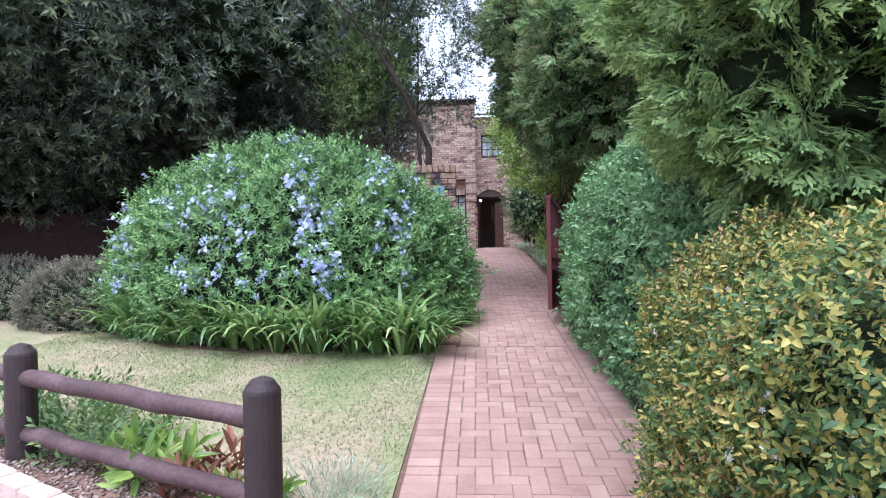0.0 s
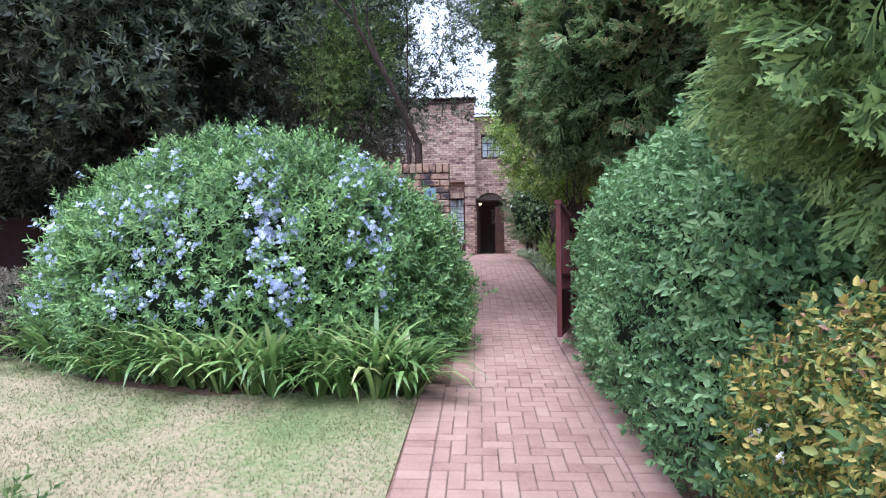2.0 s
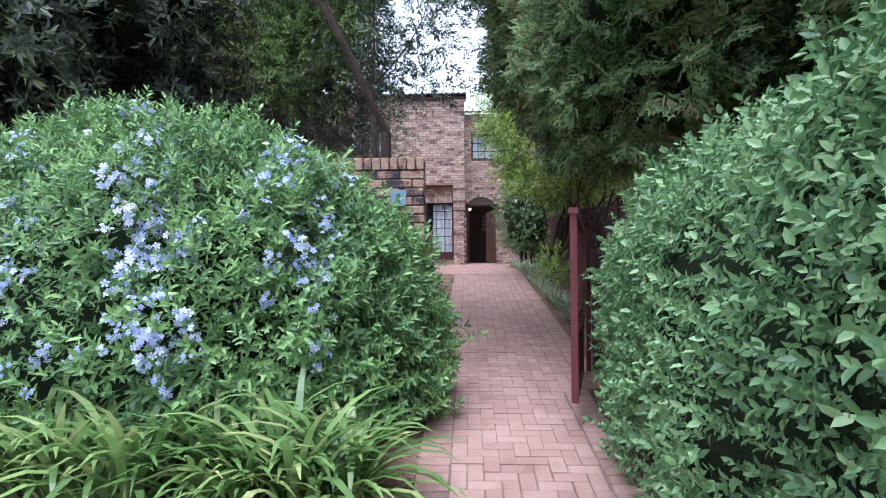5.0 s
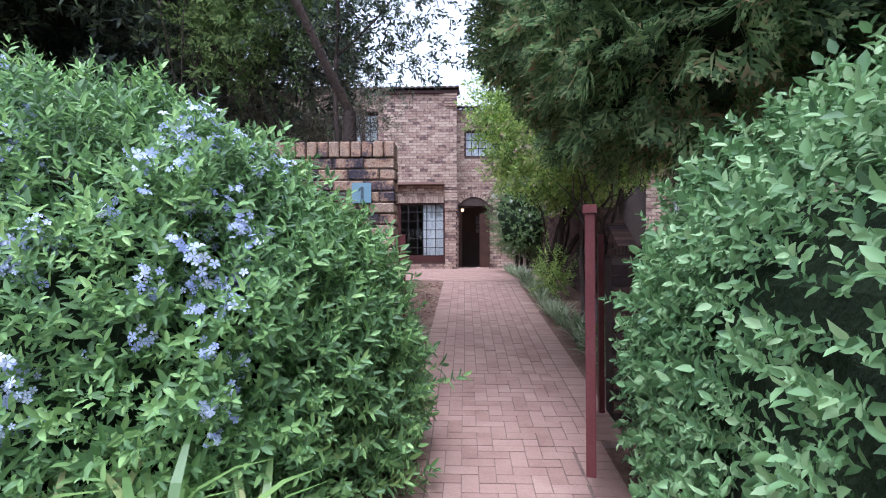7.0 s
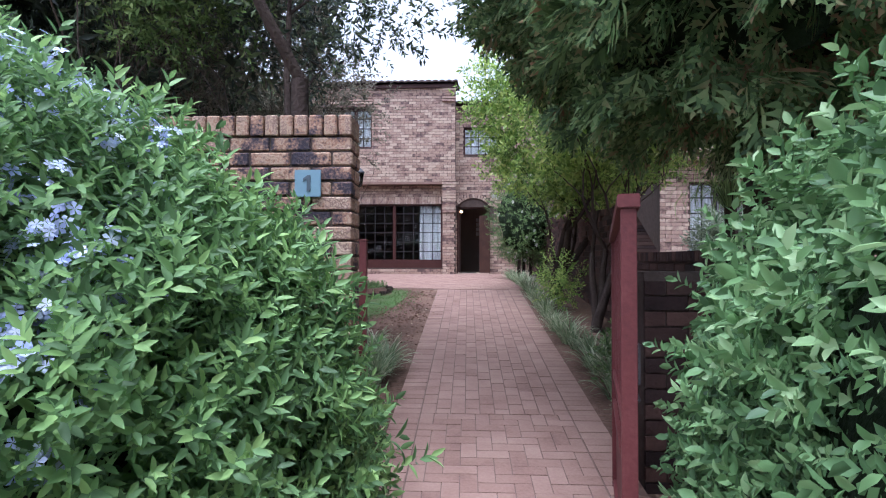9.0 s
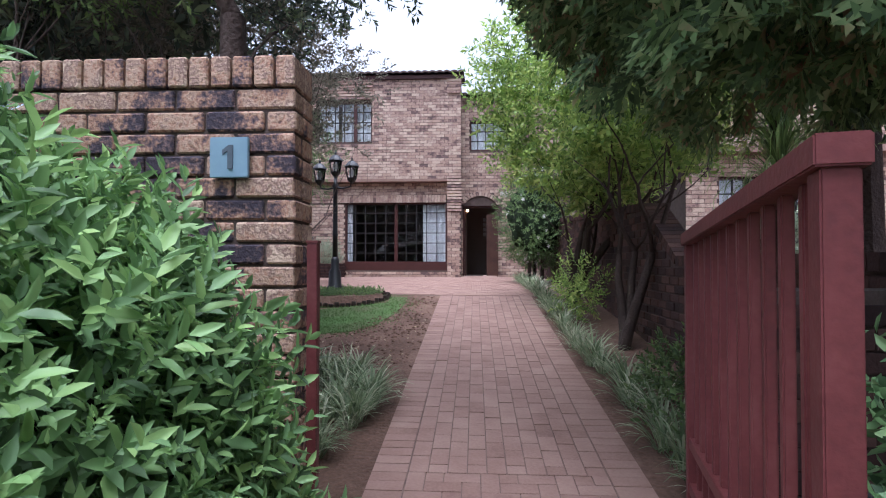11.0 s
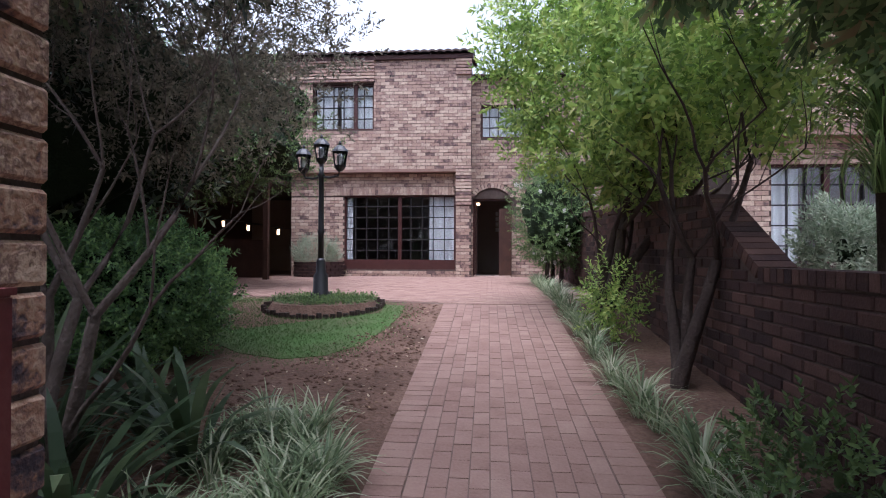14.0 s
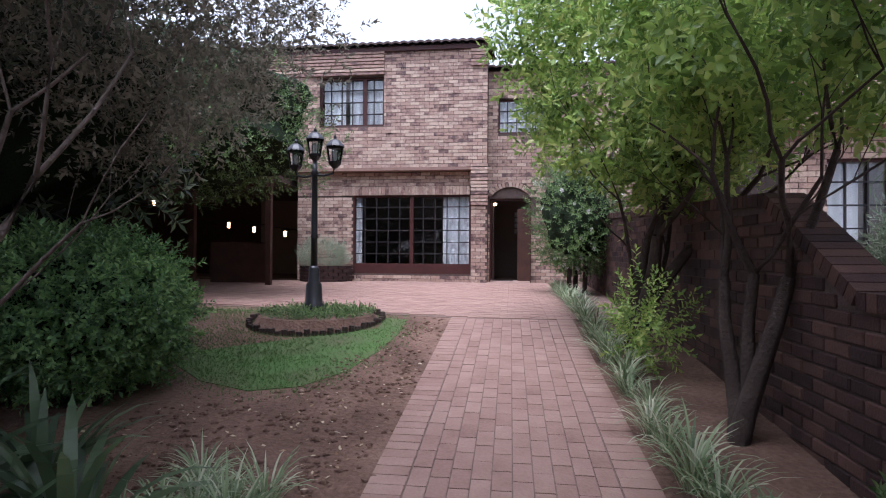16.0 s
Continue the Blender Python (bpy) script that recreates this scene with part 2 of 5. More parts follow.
def tube(bm, pts, radii, sides=8, cap=True):
    rings = []
    pts = [Vector(p) for p in pts]
    for i, p in enumerate(pts):
        d = (pts[min(i + 1, len(pts) - 1)] - pts[max(i - 1, 0)]).normalized()
        a = d.orthogonal().normalized() if abs(d.z) < 0.9 else Vector((1, 0, 0)).cross(d).normalized()
        b = d.cross(a)
        rings.append([bm.verts.new(p + radii[i] * (math.cos(2 * math.pi * k / sides) * a + math.sin(2 * math.pi * k / sides) * b)) for k in range(sides)])
    for r0, r1 in zip(rings, rings[1:]):
        for k in range(sides):
            bm.faces.new((r0[k], r0[(k + 1) % sides], r1[(k + 1) % sides], r1[k]))
    if cap:
        bm.faces.new(rings[-1])
        bm.faces.new(rings[0][::-1])
    return bm


def lathe(bm, x, y, prof, sides=16):
    """prof: (radius, z) from below upwards."""
    return tube(bm, [(x, y, z) for r, z in prof], [max(r, 0.001) for r, z in prof], sides)


# leaf templates: arrays of verts and triangles
def leaf_tris(base, way, side, up, length, width, cup=0.15, plain=False):
    """An oval leaf folded along its midrib, or a plain pointed one."""
    b, w, s, u = (np.array(v, float) for v in (base, way, side, up))
    tip = b + w * length - u * width * cup * 1.5
    if plain:
        m = b + w * length * 0.45 + u * width * cup
        return [b, m + s * width * 0.5, tip, m - s * width * 0.5], [(0, 1, 2), (0, 2, 3)]
    lo, hi = b + w * length * 0.28 + u * width * cup, b + w * length * 0.66 + u * width * cup * 0.6
    return [b, lo + s * width * 0.48, hi + s * width * 0.40, tip, hi - s * width * 0.40, lo - s * width * 0.48], [(0, 1, 2), (0, 2, 3), (0, 3, 4), (0, 4, 5)]


def joined(pieces):
    vs, fs, n = [], [], 0
    for v, f in pieces:
        vs += list(v)
        fs += [tuple(i + n for i in q) for q in f]
        n += len(v)
    return np.array(vs), np.array(fs)


def unit(v):
    v = np.array(v, float)
    return v / (np.linalg.norm(v) + 1e-9)


def sprig(seed, count, stem, length, width, splay=0.9, plain=False):
    """A shoot along +z with alternate leaves."""
    r = np.random.default_rng(seed)
    out = []
    for i in range(count):
        a = i * 2.4 + r.uniform(-0.4, 0.4)
        h = stem * (i + 0.5) / count
        k = splay * (1.15 - 0.7 * i / count) + r.uniform(-0.15, 0.15)
        way = unit((math.cos(a) * math.sin(k), math.sin(a) * math.sin(k), math.cos(k)))
        side = unit(np.cross(way, (0, 0, 1.001)))
        up = np.cross(side, way)
        s = r.uniform(0.7, 1.15)
        out.append(leaf_tris((0, 0, h), way, side, up, length * s, width * s, plain=plain))
    return joined(out)


def spray(seed, size, sub=7):
    """A flat fan of scaly twigs, as thuja has."""
    r = np.random.default_rng(seed)
    out = []

    def twig(base, ang, length, width, bend):
        way = unit((math.sin(ang), bend, math.cos(ang)))
        side = unit((math.cos(ang), 0, -math.sin(ang)))
        b = np.array(base)
        tip = b + way * length
        m = b + way * length * 0.35
        out.append(([m + side * width, tip, m - side * width * 0.9 - way * length * 0.3], [(0, 1, 2)]))
        return b, way

    for i in range(sub):
        f = (i + 0.5) / sub
        for s in (-1, 1):
            ang = s * (0.35 + 0.75 * (1 - f)) + r.uniform(-0.12, 0.12)
            ln = size * (0.22 + 0.5 * math.sin(math.pi * (0.25 + 0.7 * f))) * r.uniform(0.75, 1.1)
            base = (0, r.uniform(-0.02, 0.02) * size, size * f * 0.75)
            b, w = twig(base, ang, ln, size * 0.085, r.uniform(-0.25, 0.1))
            for g in (0.45, 0.8):
                twig(b + w * ln * g, ang - s * 0.6 + r.uniform(-0.2, 0.2), ln * 0.42, size * 0.06, r.uniform(-0.3, 0.2))
                twig(b + w * ln * g, ang + s * 0.5, ln * 0.34, size * 0.06, r.uniform(-0.3, 0.2))
    twig((0, 0, 0), 0, size, size * 0.05, -0.1)
    return joined(out)


def blossom(seed, count, size, petal):
    """A loose head of five-petalled flowers."""
    r = np.random.default_rng(seed)
    out = []
    for i in range(count):
        c = r.normal(0, size * 0.45, 3) + np.array((0, 0, size * 0.5))
        n = unit(np.array((0, 0, 1)) + r.normal(0, 0.5, 3))
        a = unit(np.cross(n, (0.3, 0.9, 0.1)))
        b = np.cross(n, a)
        v, f = [c], []
        for k in range(5):
            t0 = 2 * math.pi * k / 5
            d0, d1, d2 = (math.cos(t0 + q) * a + math.sin(t0 + q) * b for q in (-0.45, 0, 0.45))
            m = len(v)
            v += [c + petal * 0.75 * d0 + n * petal * 0.1, c + petal * d1, c + petal * 0.75 * d2 + n * petal * 0.1]
            f += [(0, m, m + 1), (0, m + 1, m + 2)]
        out.append((v, f))
    return joined(out)


def strap_clump(seed, count, length, width, droop=1.2, segs=5, r0=0.06):
    """Arching strap leaves from one crown."""
    r = np.random.default_rng(seed)
    out = []
    for i in range(count):
        a = r.uniform(0, 2 * math.pi)
        d = np.array((math.cos(a), math.sin(a), 0))
        side = np.array((-math.sin(a), math.cos(a), 0)) 
        ln, k0, k1 = length * r.uniform(0.6, 1.1), r.uniform(0.05, 0.7), droop * r.uniform(0.7, 1.4)
        p = d * r.uniform(0, r0)
        v, f = [], []
        for s in range(segs + 1):
            t = s / segs
            w = width * (0.65 + 0.7 * t if t < 0.5 else 1.0 - 0.95 * ((t - 0.5) * 2) ** 2) * 0.5
            tw = side + np.array((0, 0, 0.15 * math.sin(i)))
            v += [p - tw * w, p + tw * w]
            ang = k0 + k1 * t ** 1.4
            p = p + ln / segs * (d * math.sin(ang) + np.array((0, 0, math.cos(ang))))
            if s:
                q = 2 * s
                f += [(q - 2, q - 1, q + 1), (q - 2, q + 1, q)]
        out.append((v, f))
    return joined(out)


def scatter(name, mat, templates, P, D, S, parent, label="", twist=True):
    """One mesh that holds a template at each place P, grown along D, at size S."""
    P, D = np.asarray(P, float), np.asarray(D, float)
    D = D / (np.linalg.norm(D, axis=1, keepdims=True) + 1e-9)
    S = np.broadcast_to(np.asarray(S, float), (len(P),))
    R = rng.normal(0, 1, P.shape)
    U = np.cross(D, R)
    U /= np.linalg.norm(U, axis=1, keepdims=True) + 1e-9
    V = np.cross(D, U)
    pick = rng.integers(0, len(templates), len(P))
    vs, fs, n = [], [], 0
    for k, (tv, tf) in enumerate(templates):
        i = np.where(pick == k)[0]
        if not len(i):
            continue
        w = P[i, None] + S[i, None, None] * (tv[None, :, 0:1] * U[i, None] + tv[None, :, 1:2] * V[i, None] + tv[None, :, 2:3] * D[i, None])
        vs.append(w.reshape(-1, 3))
        fs.append((tf[None] + (n + np.arange(len(i)) * len(tv))[:, None, None]).reshape(-1, 3))
        n += len(i) * len(tv)
    v, f = np.concatenate(vs), np.concatenate(fs)
    me = bpy.data.meshes.new(name)
    me.vertices.add(len(v)), me.loops.add(f.size), me.polygons.add(len(f))
    me.vertices.foreach_set("co", v.astype(np.float32).ravel())
    me.loops.foreach_set("vertex_index", f.astype(np.int32).ravel())
    me.polygons.foreach_set("loop_start", np.arange(0, f.size, 3, dtype=np.int32))
    me.update(calc_edges=True)
    me.materials.append(mat)
    ob = place(name, me, parent, label)
    if name == "blossom":
        ob["kind"] = "stuff"
    return ob


def lump(d, seed, freq=2.2):
    """Smooth unevenness over directions d (n, 3), about -1 to 1."""
    r = np.random.default_rng(seed)
    out = np.zeros(len(d))
    for k in range(5):
        w = r.normal(0, freq * (1 + 0.5 * k), 3)
        out += np.sin(d @ w + r.uniform(0, 6.3)) / (1 + 0.4 * k)
    return out / 2.5


def shell(n, c, r, power=2.5, seed=0, amp=0.08, depth=0.12, low=None, freq=2.5):
    """Places and outward ways on an uneven rounded body; none under the ground or under low."""
    d = rng.normal(0, 1, (n * 2, 3))
    d /= np.linalg.norm(d, axis=1, keepdims=True)
    k = (np.abs(d) ** power).sum(1) ** (-1 / power)
    u = d * k[:, None]
    s = 1 + amp * lump(u, seed, freq) - depth * rng.random(len(u)) ** 2 + 0.09 * rng.random(len(u)) ** 9
    p = np.array(c) + u * s[:, None] * np.array(r)
    nrm = np.sign(u) * np.abs(u) ** (power - 1) / np.array(r)
    nrm /= np.linalg.norm(nrm, axis=1, keepdims=True) + 1e-9
    ok = p[:, 2] > (gzv(p[:, 1]) + 0.02 if low is None else low)
    # even cover: weight by area
    wgt = np.linalg.norm(u * np.array(r), axis=1) ** 2
    ok &= rng.random(len(u)) < np.minimum(1, wgt / np.quantile(wgt, 0.8))
    return p[ok][:n], nrm[ok][:n]


# Added solid filler behind the leaves; its dark colour paints the crown's inner shade.
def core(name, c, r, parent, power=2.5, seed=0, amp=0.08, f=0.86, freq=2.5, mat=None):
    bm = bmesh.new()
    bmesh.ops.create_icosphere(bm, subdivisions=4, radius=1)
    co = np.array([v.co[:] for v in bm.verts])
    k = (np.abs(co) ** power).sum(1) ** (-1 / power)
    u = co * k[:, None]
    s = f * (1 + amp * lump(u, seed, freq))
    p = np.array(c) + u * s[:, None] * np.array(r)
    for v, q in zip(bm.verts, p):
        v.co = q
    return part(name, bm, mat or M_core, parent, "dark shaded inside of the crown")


def branching(bm, p, d, length, radius, depth, r, tips, spread=0.5, lift=0.25, kids=(2, 3), sides=6):
    """Limbs that fork and taper; the ends go into tips."""
    pts, rad = [Vector(p)], [radius]
    d = Vector(d).normalized()
    for k in range(4):
        d = (d + Vector((r.uniform(-1, 1), r.uniform(-1, 1), r.uniform(-1, 1))) * 0.16 + Vector((0, 0, lift * 0.15))).normalized()
        pts.append(pts[-1] + d * length / 4)
        rad.append(radius * (1 - 0.4 * (k + 1) / 4))
    tube(bm, pts, rad, sides if depth > 1 else 4, cap=False)
    tips.append((pts[-1][:], d[:]))
    if depth <= 1:
        tips.append((pts[2][:], d[:]))
    if depth > 0:
        for k in range(r.randint(*kids)):
            side = Vector((r.uniform(-1, 1), r.uniform(-1, 1), r.uniform(-0.4, 0.9))).normalized()
            branching(bm, pts[-1] if k < 2 else pts[2], (d + side * spread * 1.6).normalized(), length * r.uniform(0.62, 0.85), rad[-1] * (0.8 if k == 0 else 0.62), depth - 1, r, tips, spread, lift, kids, sides)
    return bm


def clumps_in(n, c, r, seed, hollow=0.35, low=None):
    """Clump middles inside a rounded crown, thicker towards its outside."""
    g = np.random.default_rng(seed)
    d = g.normal(0, 1, (n, 3))
    d /= np.linalg.norm(d, axis=1, keepdims=True)
    f = hollow + (1 - hollow) * g.random(n) ** 0.6
    p = np.array(c) + d * f[:, None] * np.array(r) * (1 + 0.2 * lump(d, seed)[:, None])
    return p if low is None else p[p[:, 2] > low], d


def crown(name, mat, templates, mids, per, size, parent, grow=(0, 0, 0.4), scale=(0.8, 1.2), label="", centre=None, flat=1.0):
    """Shoots in round clumps about the given middles."""
    mids = np.asarray(mids)
    m = np.repeat(mids, per, axis=0)
    d = rng.normal(0, 1, m.shape)
    d /= np.linalg.norm(d, axis=1, keepdims=True)
    q = d * size * (0.4 + 0.6 * rng.random((len(m), 1))) * np.array((1, 1, flat))
    way = d * 0.8 + np.array(grow) + rng.normal(0, 0.25, m.shape)
    if centre is not None:
        out = m - np.array(centre)
        way += 0.5 * out / (np.linalg.norm(out, axis=1, keepdims=True) + 1e-9)
    return scatter(name, mat, templates, m + q, way, rng.uniform(*scale, len(m)), parent, label)


# brick work: boxes with five faces
BRICK_L, BRICK_H, BRICK_T, JOINT = 0.222, 0.073, 0.106, 0.010


def block_mesh(name, l, d, h, mat, worn=0.006):
    """A block l x d x h with worn front edges, base at its middle bottom."""
    bm = boxed(-l / 2, l / 2, -d / 2, d / 2, 0, h)
    bmesh.ops.bevel(bm, geom=list(bm.edges), offset=worn, segments=1, affect="EDGES")
    me = bpy.data.meshes.new(name)
    bm.to_mesh(me)
    bm.free()
    me.materials.append(mat)
    return me


def boxes_mesh(name, blocks, mat):
    """One mesh of many blocks, each (middle, half u vector, half v vector, half w vector)."""
    b = np.array(blocks, float)
    sg = np.array([[i, j, k] for i in (-1, 1) for j in (-1, 1) for k in (-1, 1)], float)
    v = b[:, 0:1] + sg[None, :, 0:1] * b[:, 1:2] + sg[None, :, 1:2] * b[:, 2:3] + sg[None, :, 2:3] * b[:, 3:4]
    quad = np.array([(0, 1, 3, 2), (4, 6, 7, 5), (0, 4, 5, 1), (2, 3, 7, 6), (0, 2, 6, 4), (1, 5, 7, 3)])
    f = (quad[None] + (np.arange(len(b)) * 8)[:, None, None]).reshape(-1, 4)
    return mesh_of(name, v.reshape(-1, 3), f, mat)


def courses(u0, u1, z0, z1, holes=(), seed=3, shift=0.0):
    """Stretcher bond on a face: (u middle, z bottom, length) with holes (u0, u1, z0, z1) cut out."""
    out, row, z = [], 0, z0
    while z + BRICK_H * 0.6 < z1:
        u = u0 - (BRICK_L + JOINT) * (0.5 if row % 2 else 0.0) + shift
        while u < u1:
            a, b = max(u, u0), min(u + BRICK_L, u1)
            spans = [(a, b)]
            for h0, h1, k0, k1 in holes:
                if z + BRICK_H > k0 + 0.02 and z < k1 - 0.02:
                    nxt = []
                    for p, q in spans:
                        if q <= h0 or p >= h1:
                            nxt.append((p, q))
                        else:
                            nxt += [(p, h0)] * (p < h0) + [(h1, q)] * (q > h1)
                    spans = nxt
            out += [((p + q) / 2, z, q - p) for p, q in spans if q - p > 0.035]
            u += BRICK_L + JOINT
        z += BRICK_H + JOINT
        row += 1
    return out


def holed_wall(bm, u0, u1, z0, z1, holes, y0, y1):
    """A wall along x made of blocks about its holes."""
    us = sorted({u0, u1, *[h for k in holes for h in k[:2]]})
    us = [u for u in us if u0 <= u <= u1]
    for a, b in zip(us, us[1:]):
        z = z0
        for k in sorted((k for k in holes if k[0] <= a and k[1] >= b), key=lambda k: k[2]):
            if k[2] > z:
                box(bm, a, b, y0, y1, z, k[2])
            z = max(z, k[3])
        if z < z1:
            box(bm, a, b, y0, y1, z, z1)
    return bm

# ---- ground ----
def sheet(name, ys, xs, lift, mat, label, category="ground"):
    v = [(x, y, gz(y) + lift) for y in ys for x in xs]
    k = len(xs)
    f = [(j * k + i, j * k + i + 1, (j + 1) * k + i + 1, (j + 1) * k + i) for j in range(len(ys) - 1) for i in range(k - 1)]
    return tagged(new(name, mesh_of(name, v, f, mat)), label, category, kind="structure")


sheet("ground", [-900, -40, 0, 5, 10, 14.9, 21, 40, 900], [-900, -30, -8, 0, 8, 30, 900], 0.0, M_soil, "brown bare garden soil rising gently to the house", "soil")


def patch(name, outline, lift, mat, label, category, thick=0.03):
    """A thin slab of turf or paving that follows the slope."""
    bm = bmesh.new()
    top = [bm.verts.new((x, y, gz(y) + lift)) for x, y in outline]
    low = [bm.verts.new((x, y, gz(y) + lift - thick)) for x, y in outline]
    bm.faces.new(top)
    for i in range(len(top)):
        bm.faces.new((top[i - 1], low[i - 1], low[i], top[i]))
    bmesh.ops.triangulate(bm, faces=bm.faces[:])
    bmesh.ops.recalc_face_normals(bm, faces=bm.faces[:])
    me = bpy.data.meshes.new(name)
    bm.to_mesh(me)
    bm.free()
    me.materials.append(mat)
    return tagged(new(name, me), label, category, kind="structure")


front_lawn = patch("lawn_front", [(-0.5, 0.8), (-0.44, 5.75), (-2.2, 5.5), (-3.4, 5.8), (-5.0, 6.7), (-7.5, 7.6), (-12, 7.6), (-12, 4.6), (-2.7, 3.2), (-0.95, 2.5), (-0.8, 0.8)], 0.012, M_dry, "thin patchy lawn with dry bare earth", "lawn")
LAWN = [(-0.62, 14.85), (-0.58, 14.1), (-0.64, 13.3), (-0.78, 12.6), (-1.05, 12.15), (-1.45, 12.0), (-2.0, 12.2), (-2.6, 12.7), (-3.6, 13.6), (-4.8, 15.6), (-2.4, 15.45)]
back_lawn = patch("lawn_back", [(-2.0 + (x + 2.0) * 0.92, 14.2 + (y - 14.2) * 0.92) for x, y in LAWN], 0.006, M_turf, "small bright green lawn round a lamp bed", "lawn")
road = patch("road", [(-30, -20), (30, -20), (30, 0.6), (-0.9, 0.6), (-1.0, 1.98), (-4.1, 3.5), (-30, 12.0)], 0.004, M_road, "pale paved drive beside the garden", "road", 0.02)


def scatter_in(n, outline, seed):
    g = np.random.default_rng(seed)
    o = np.array(outline)
    p = g.uniform(o.min(0), o.max(0), (n * 3, 2))
    ins = np.zeros(len(p), bool)
    for (xa, ya), (xb, yb) in zip(outline, outline[1:] + outline[:1]):
        hit = ((ya > p[:, 1]) != (yb > p[:, 1])) & (p[:, 0] < (xb - xa) * (p[:, 1] - ya) / (yb - ya + 1e-9) + xa)
        ins ^= hit
    p = p[ins][:n]
    return np.column_stack([p, gzv(p[:, 1]) + 0.012])


tuft = [strap_clump(40 + k, 5, 0.045, 0.006, 1.0, 1, 0.012) for k in range(3)]
front_out = [(-0.5, 2.0), (-0.44, 5.7), (-2.2, 5.5), (-3.4, 5.8), (-5.0, 6.6), (-5.2, 4.4), (-2.7, 3.3), (-0.9, 2.6)]
q = scatter_in(26000, front_out, 1)
q = q[(lump(q * np.array((1, 1, 0)), 5, 1.3) + rng.normal(0, 0.35, len(q))) > -0.3]
grass = scatter("grass", M_grass, tuft, q, np.array((0, 0, 1)) + rng.normal(0, 0.2, q.shape), rng.uniform(0.25, 0.65, len(q)), None)
tagged(grass, "short dry grass growing thinly on the front lawn", "grass", kind="stuff")
q = scatter_in(17000, LAWN, 2)
q[:, :2] += rng.normal(0, 0.13, (len(q), 2))
q = q[lump(q * np.array((1, 1, 0)), 9, 1.8) + rng.normal(0, 0.4, len(q)) > -0.55]
q[:, 2] = gzv(q[:, 1]) + 0.008
grass = scatter("grass", M_lawn_blade, tuft, q, np.array((0, 0, 1)) + rng.normal(0, 0.2, q.shape), rng.uniform(0.3, 0.75, len(q)), None)
tagged(grass, "short green grass on the small back lawn", "grass", kind="stuff")

# fallen leaf litter and clods on the bed beside the path
q = scatter_in(420, [(-0.3, 10.9), (-0.22, 14.9), (-0.8, 14.7), (-1.1, 12.2), (-2.3, 11.6), (-2.2, 10.2), (-1.0, 10.2)], 3) - np.array((0, 0, 0.012))
lit = scatter("leaf_litter", material("dead_leaf", [(0.16, 0.09, 0.05), (0.34, 0.24, 0.15), (0.5, 0.42, 0.3)], 0.9, 4, 20, 0, "island", 1.0), [(np.array([(0, -0.5, 0.1), (1, 0, 0), (0, 0.5, 0.1), (-1, 0, 0.05)]) * 0.02, np.array([(0, 1, 2), (0, 2, 3)]))], q + np.array((0, 0, 0.004)), np.array((0, 0, 1)) + rng.normal(0, 0.25, q.shape), rng.uniform(0.5, 1.2, len(q)), None)
tagged(lit, "pale fallen leaves on the bare soil", "leaves", kind="stuff")
q = q[rng.integers(0, len(q), 900)] + rng.normal(0, 0.12, (900, 3)) * np.array((1, 1, 0))
clod = (np.array([(1, 0.1, 0), (-1, 0, 0.1), (0, 0.8, 0), (0.1, -0.9, 0), (0, 0, 0.6), (0, 0, -0.6)]) * 0.022, np.array([(0, 2, 4), (2, 1, 4), (1, 3, 4), (3, 0, 4), (2, 0, 5), (1, 2, 5), (3, 1, 5), (0, 3, 5)]))
clods = scatter("soil_clods", M_soil, [clod], np.column_stack([q[:, 0], q[:, 1], gzv(q[:, 1])]), np.array((0, 0, 1)) + rng.normal(0, 0.3, q.shape), rng.uniform(0.4, 1.6, len(q)), None)
tagged(clods, "loose brown clods on the bare soil", "soil", kind="stuff")

# ---- house ----
HY, WY = 21.0, 21.45
house = thing("house", "two-storey tan face-brick house with brown window frames and tiled roof", "house", (-2.0, 21.2, 1.56))
up_win = (-4.12, -2.51, 5.36, 6.55)
low_win = (-3.32, -0.41, 1.78, 3.69)
# lower wall stands 0.22 m behind the upper one
part("wall", holed_wall(bmesh.new(), -4.74, -0.39, 1.5, 4.27, [low_win], HY + 0.22, HY + 0.50), M_mortar, house)
part("wall", holed_wall(bmesh.new(), -7.5, -0.39, 4.27, 7.2, [up_win], HY + 0.012, HY + 0.50), M_mortar, house)
part("pier", boxed(-0.39, -0.012, HY + 0.012, HY + 0.6, 1.5, 7.2), M_mortar, house)
part("wall", holed_wall(bmesh.new(), -0.012, 4.0, 1.5, 6.75, [(0.03, 1.03, 1.4, 3.62), (0.23, 1.35, 5.2, 6.04)], WY + 0.012, WY + 0.3), M_mortar, house)
blocks = []


def lay(list_, y, depth=0.03, h=BRICK_H, jog=0.007):
    for u, z, l in list_:
        o = rng.uniform(-jog, jog)
        blocks.append(((u, y + depth / 2 + o, z + h / 2), (l / 2, 0, 0), (0, depth / 2, 0), (0, 0, h / 2)))


lay(courses(-4.74, -0.39, 1.58, 3.69, [low_win]), HY + 0.21)
lay(courses(-4.74, -3.6, 3.69, 4.25, []), HY + 0.21)
# soldier course over the large window
for i in range(46):
    u = -3.55 + i * 0.083 + 0.0
    if u < -0.42:
        blocks.append(((u, HY + 0.205, 3.80), (0.0365, 0, 0), (0, 0.02, 0), (0, 0, 0.105)))
lay([c for c in courses(-3.6, -0.39, 3.92, 4.25, [])], HY + 0.21)
lay(courses(-7.5, -0.012, 4.34, 7.15, [up_win], shift=0.07), HY)
lay(courses(-0.39, -0.012, 1.58, 4.33, []), HY)
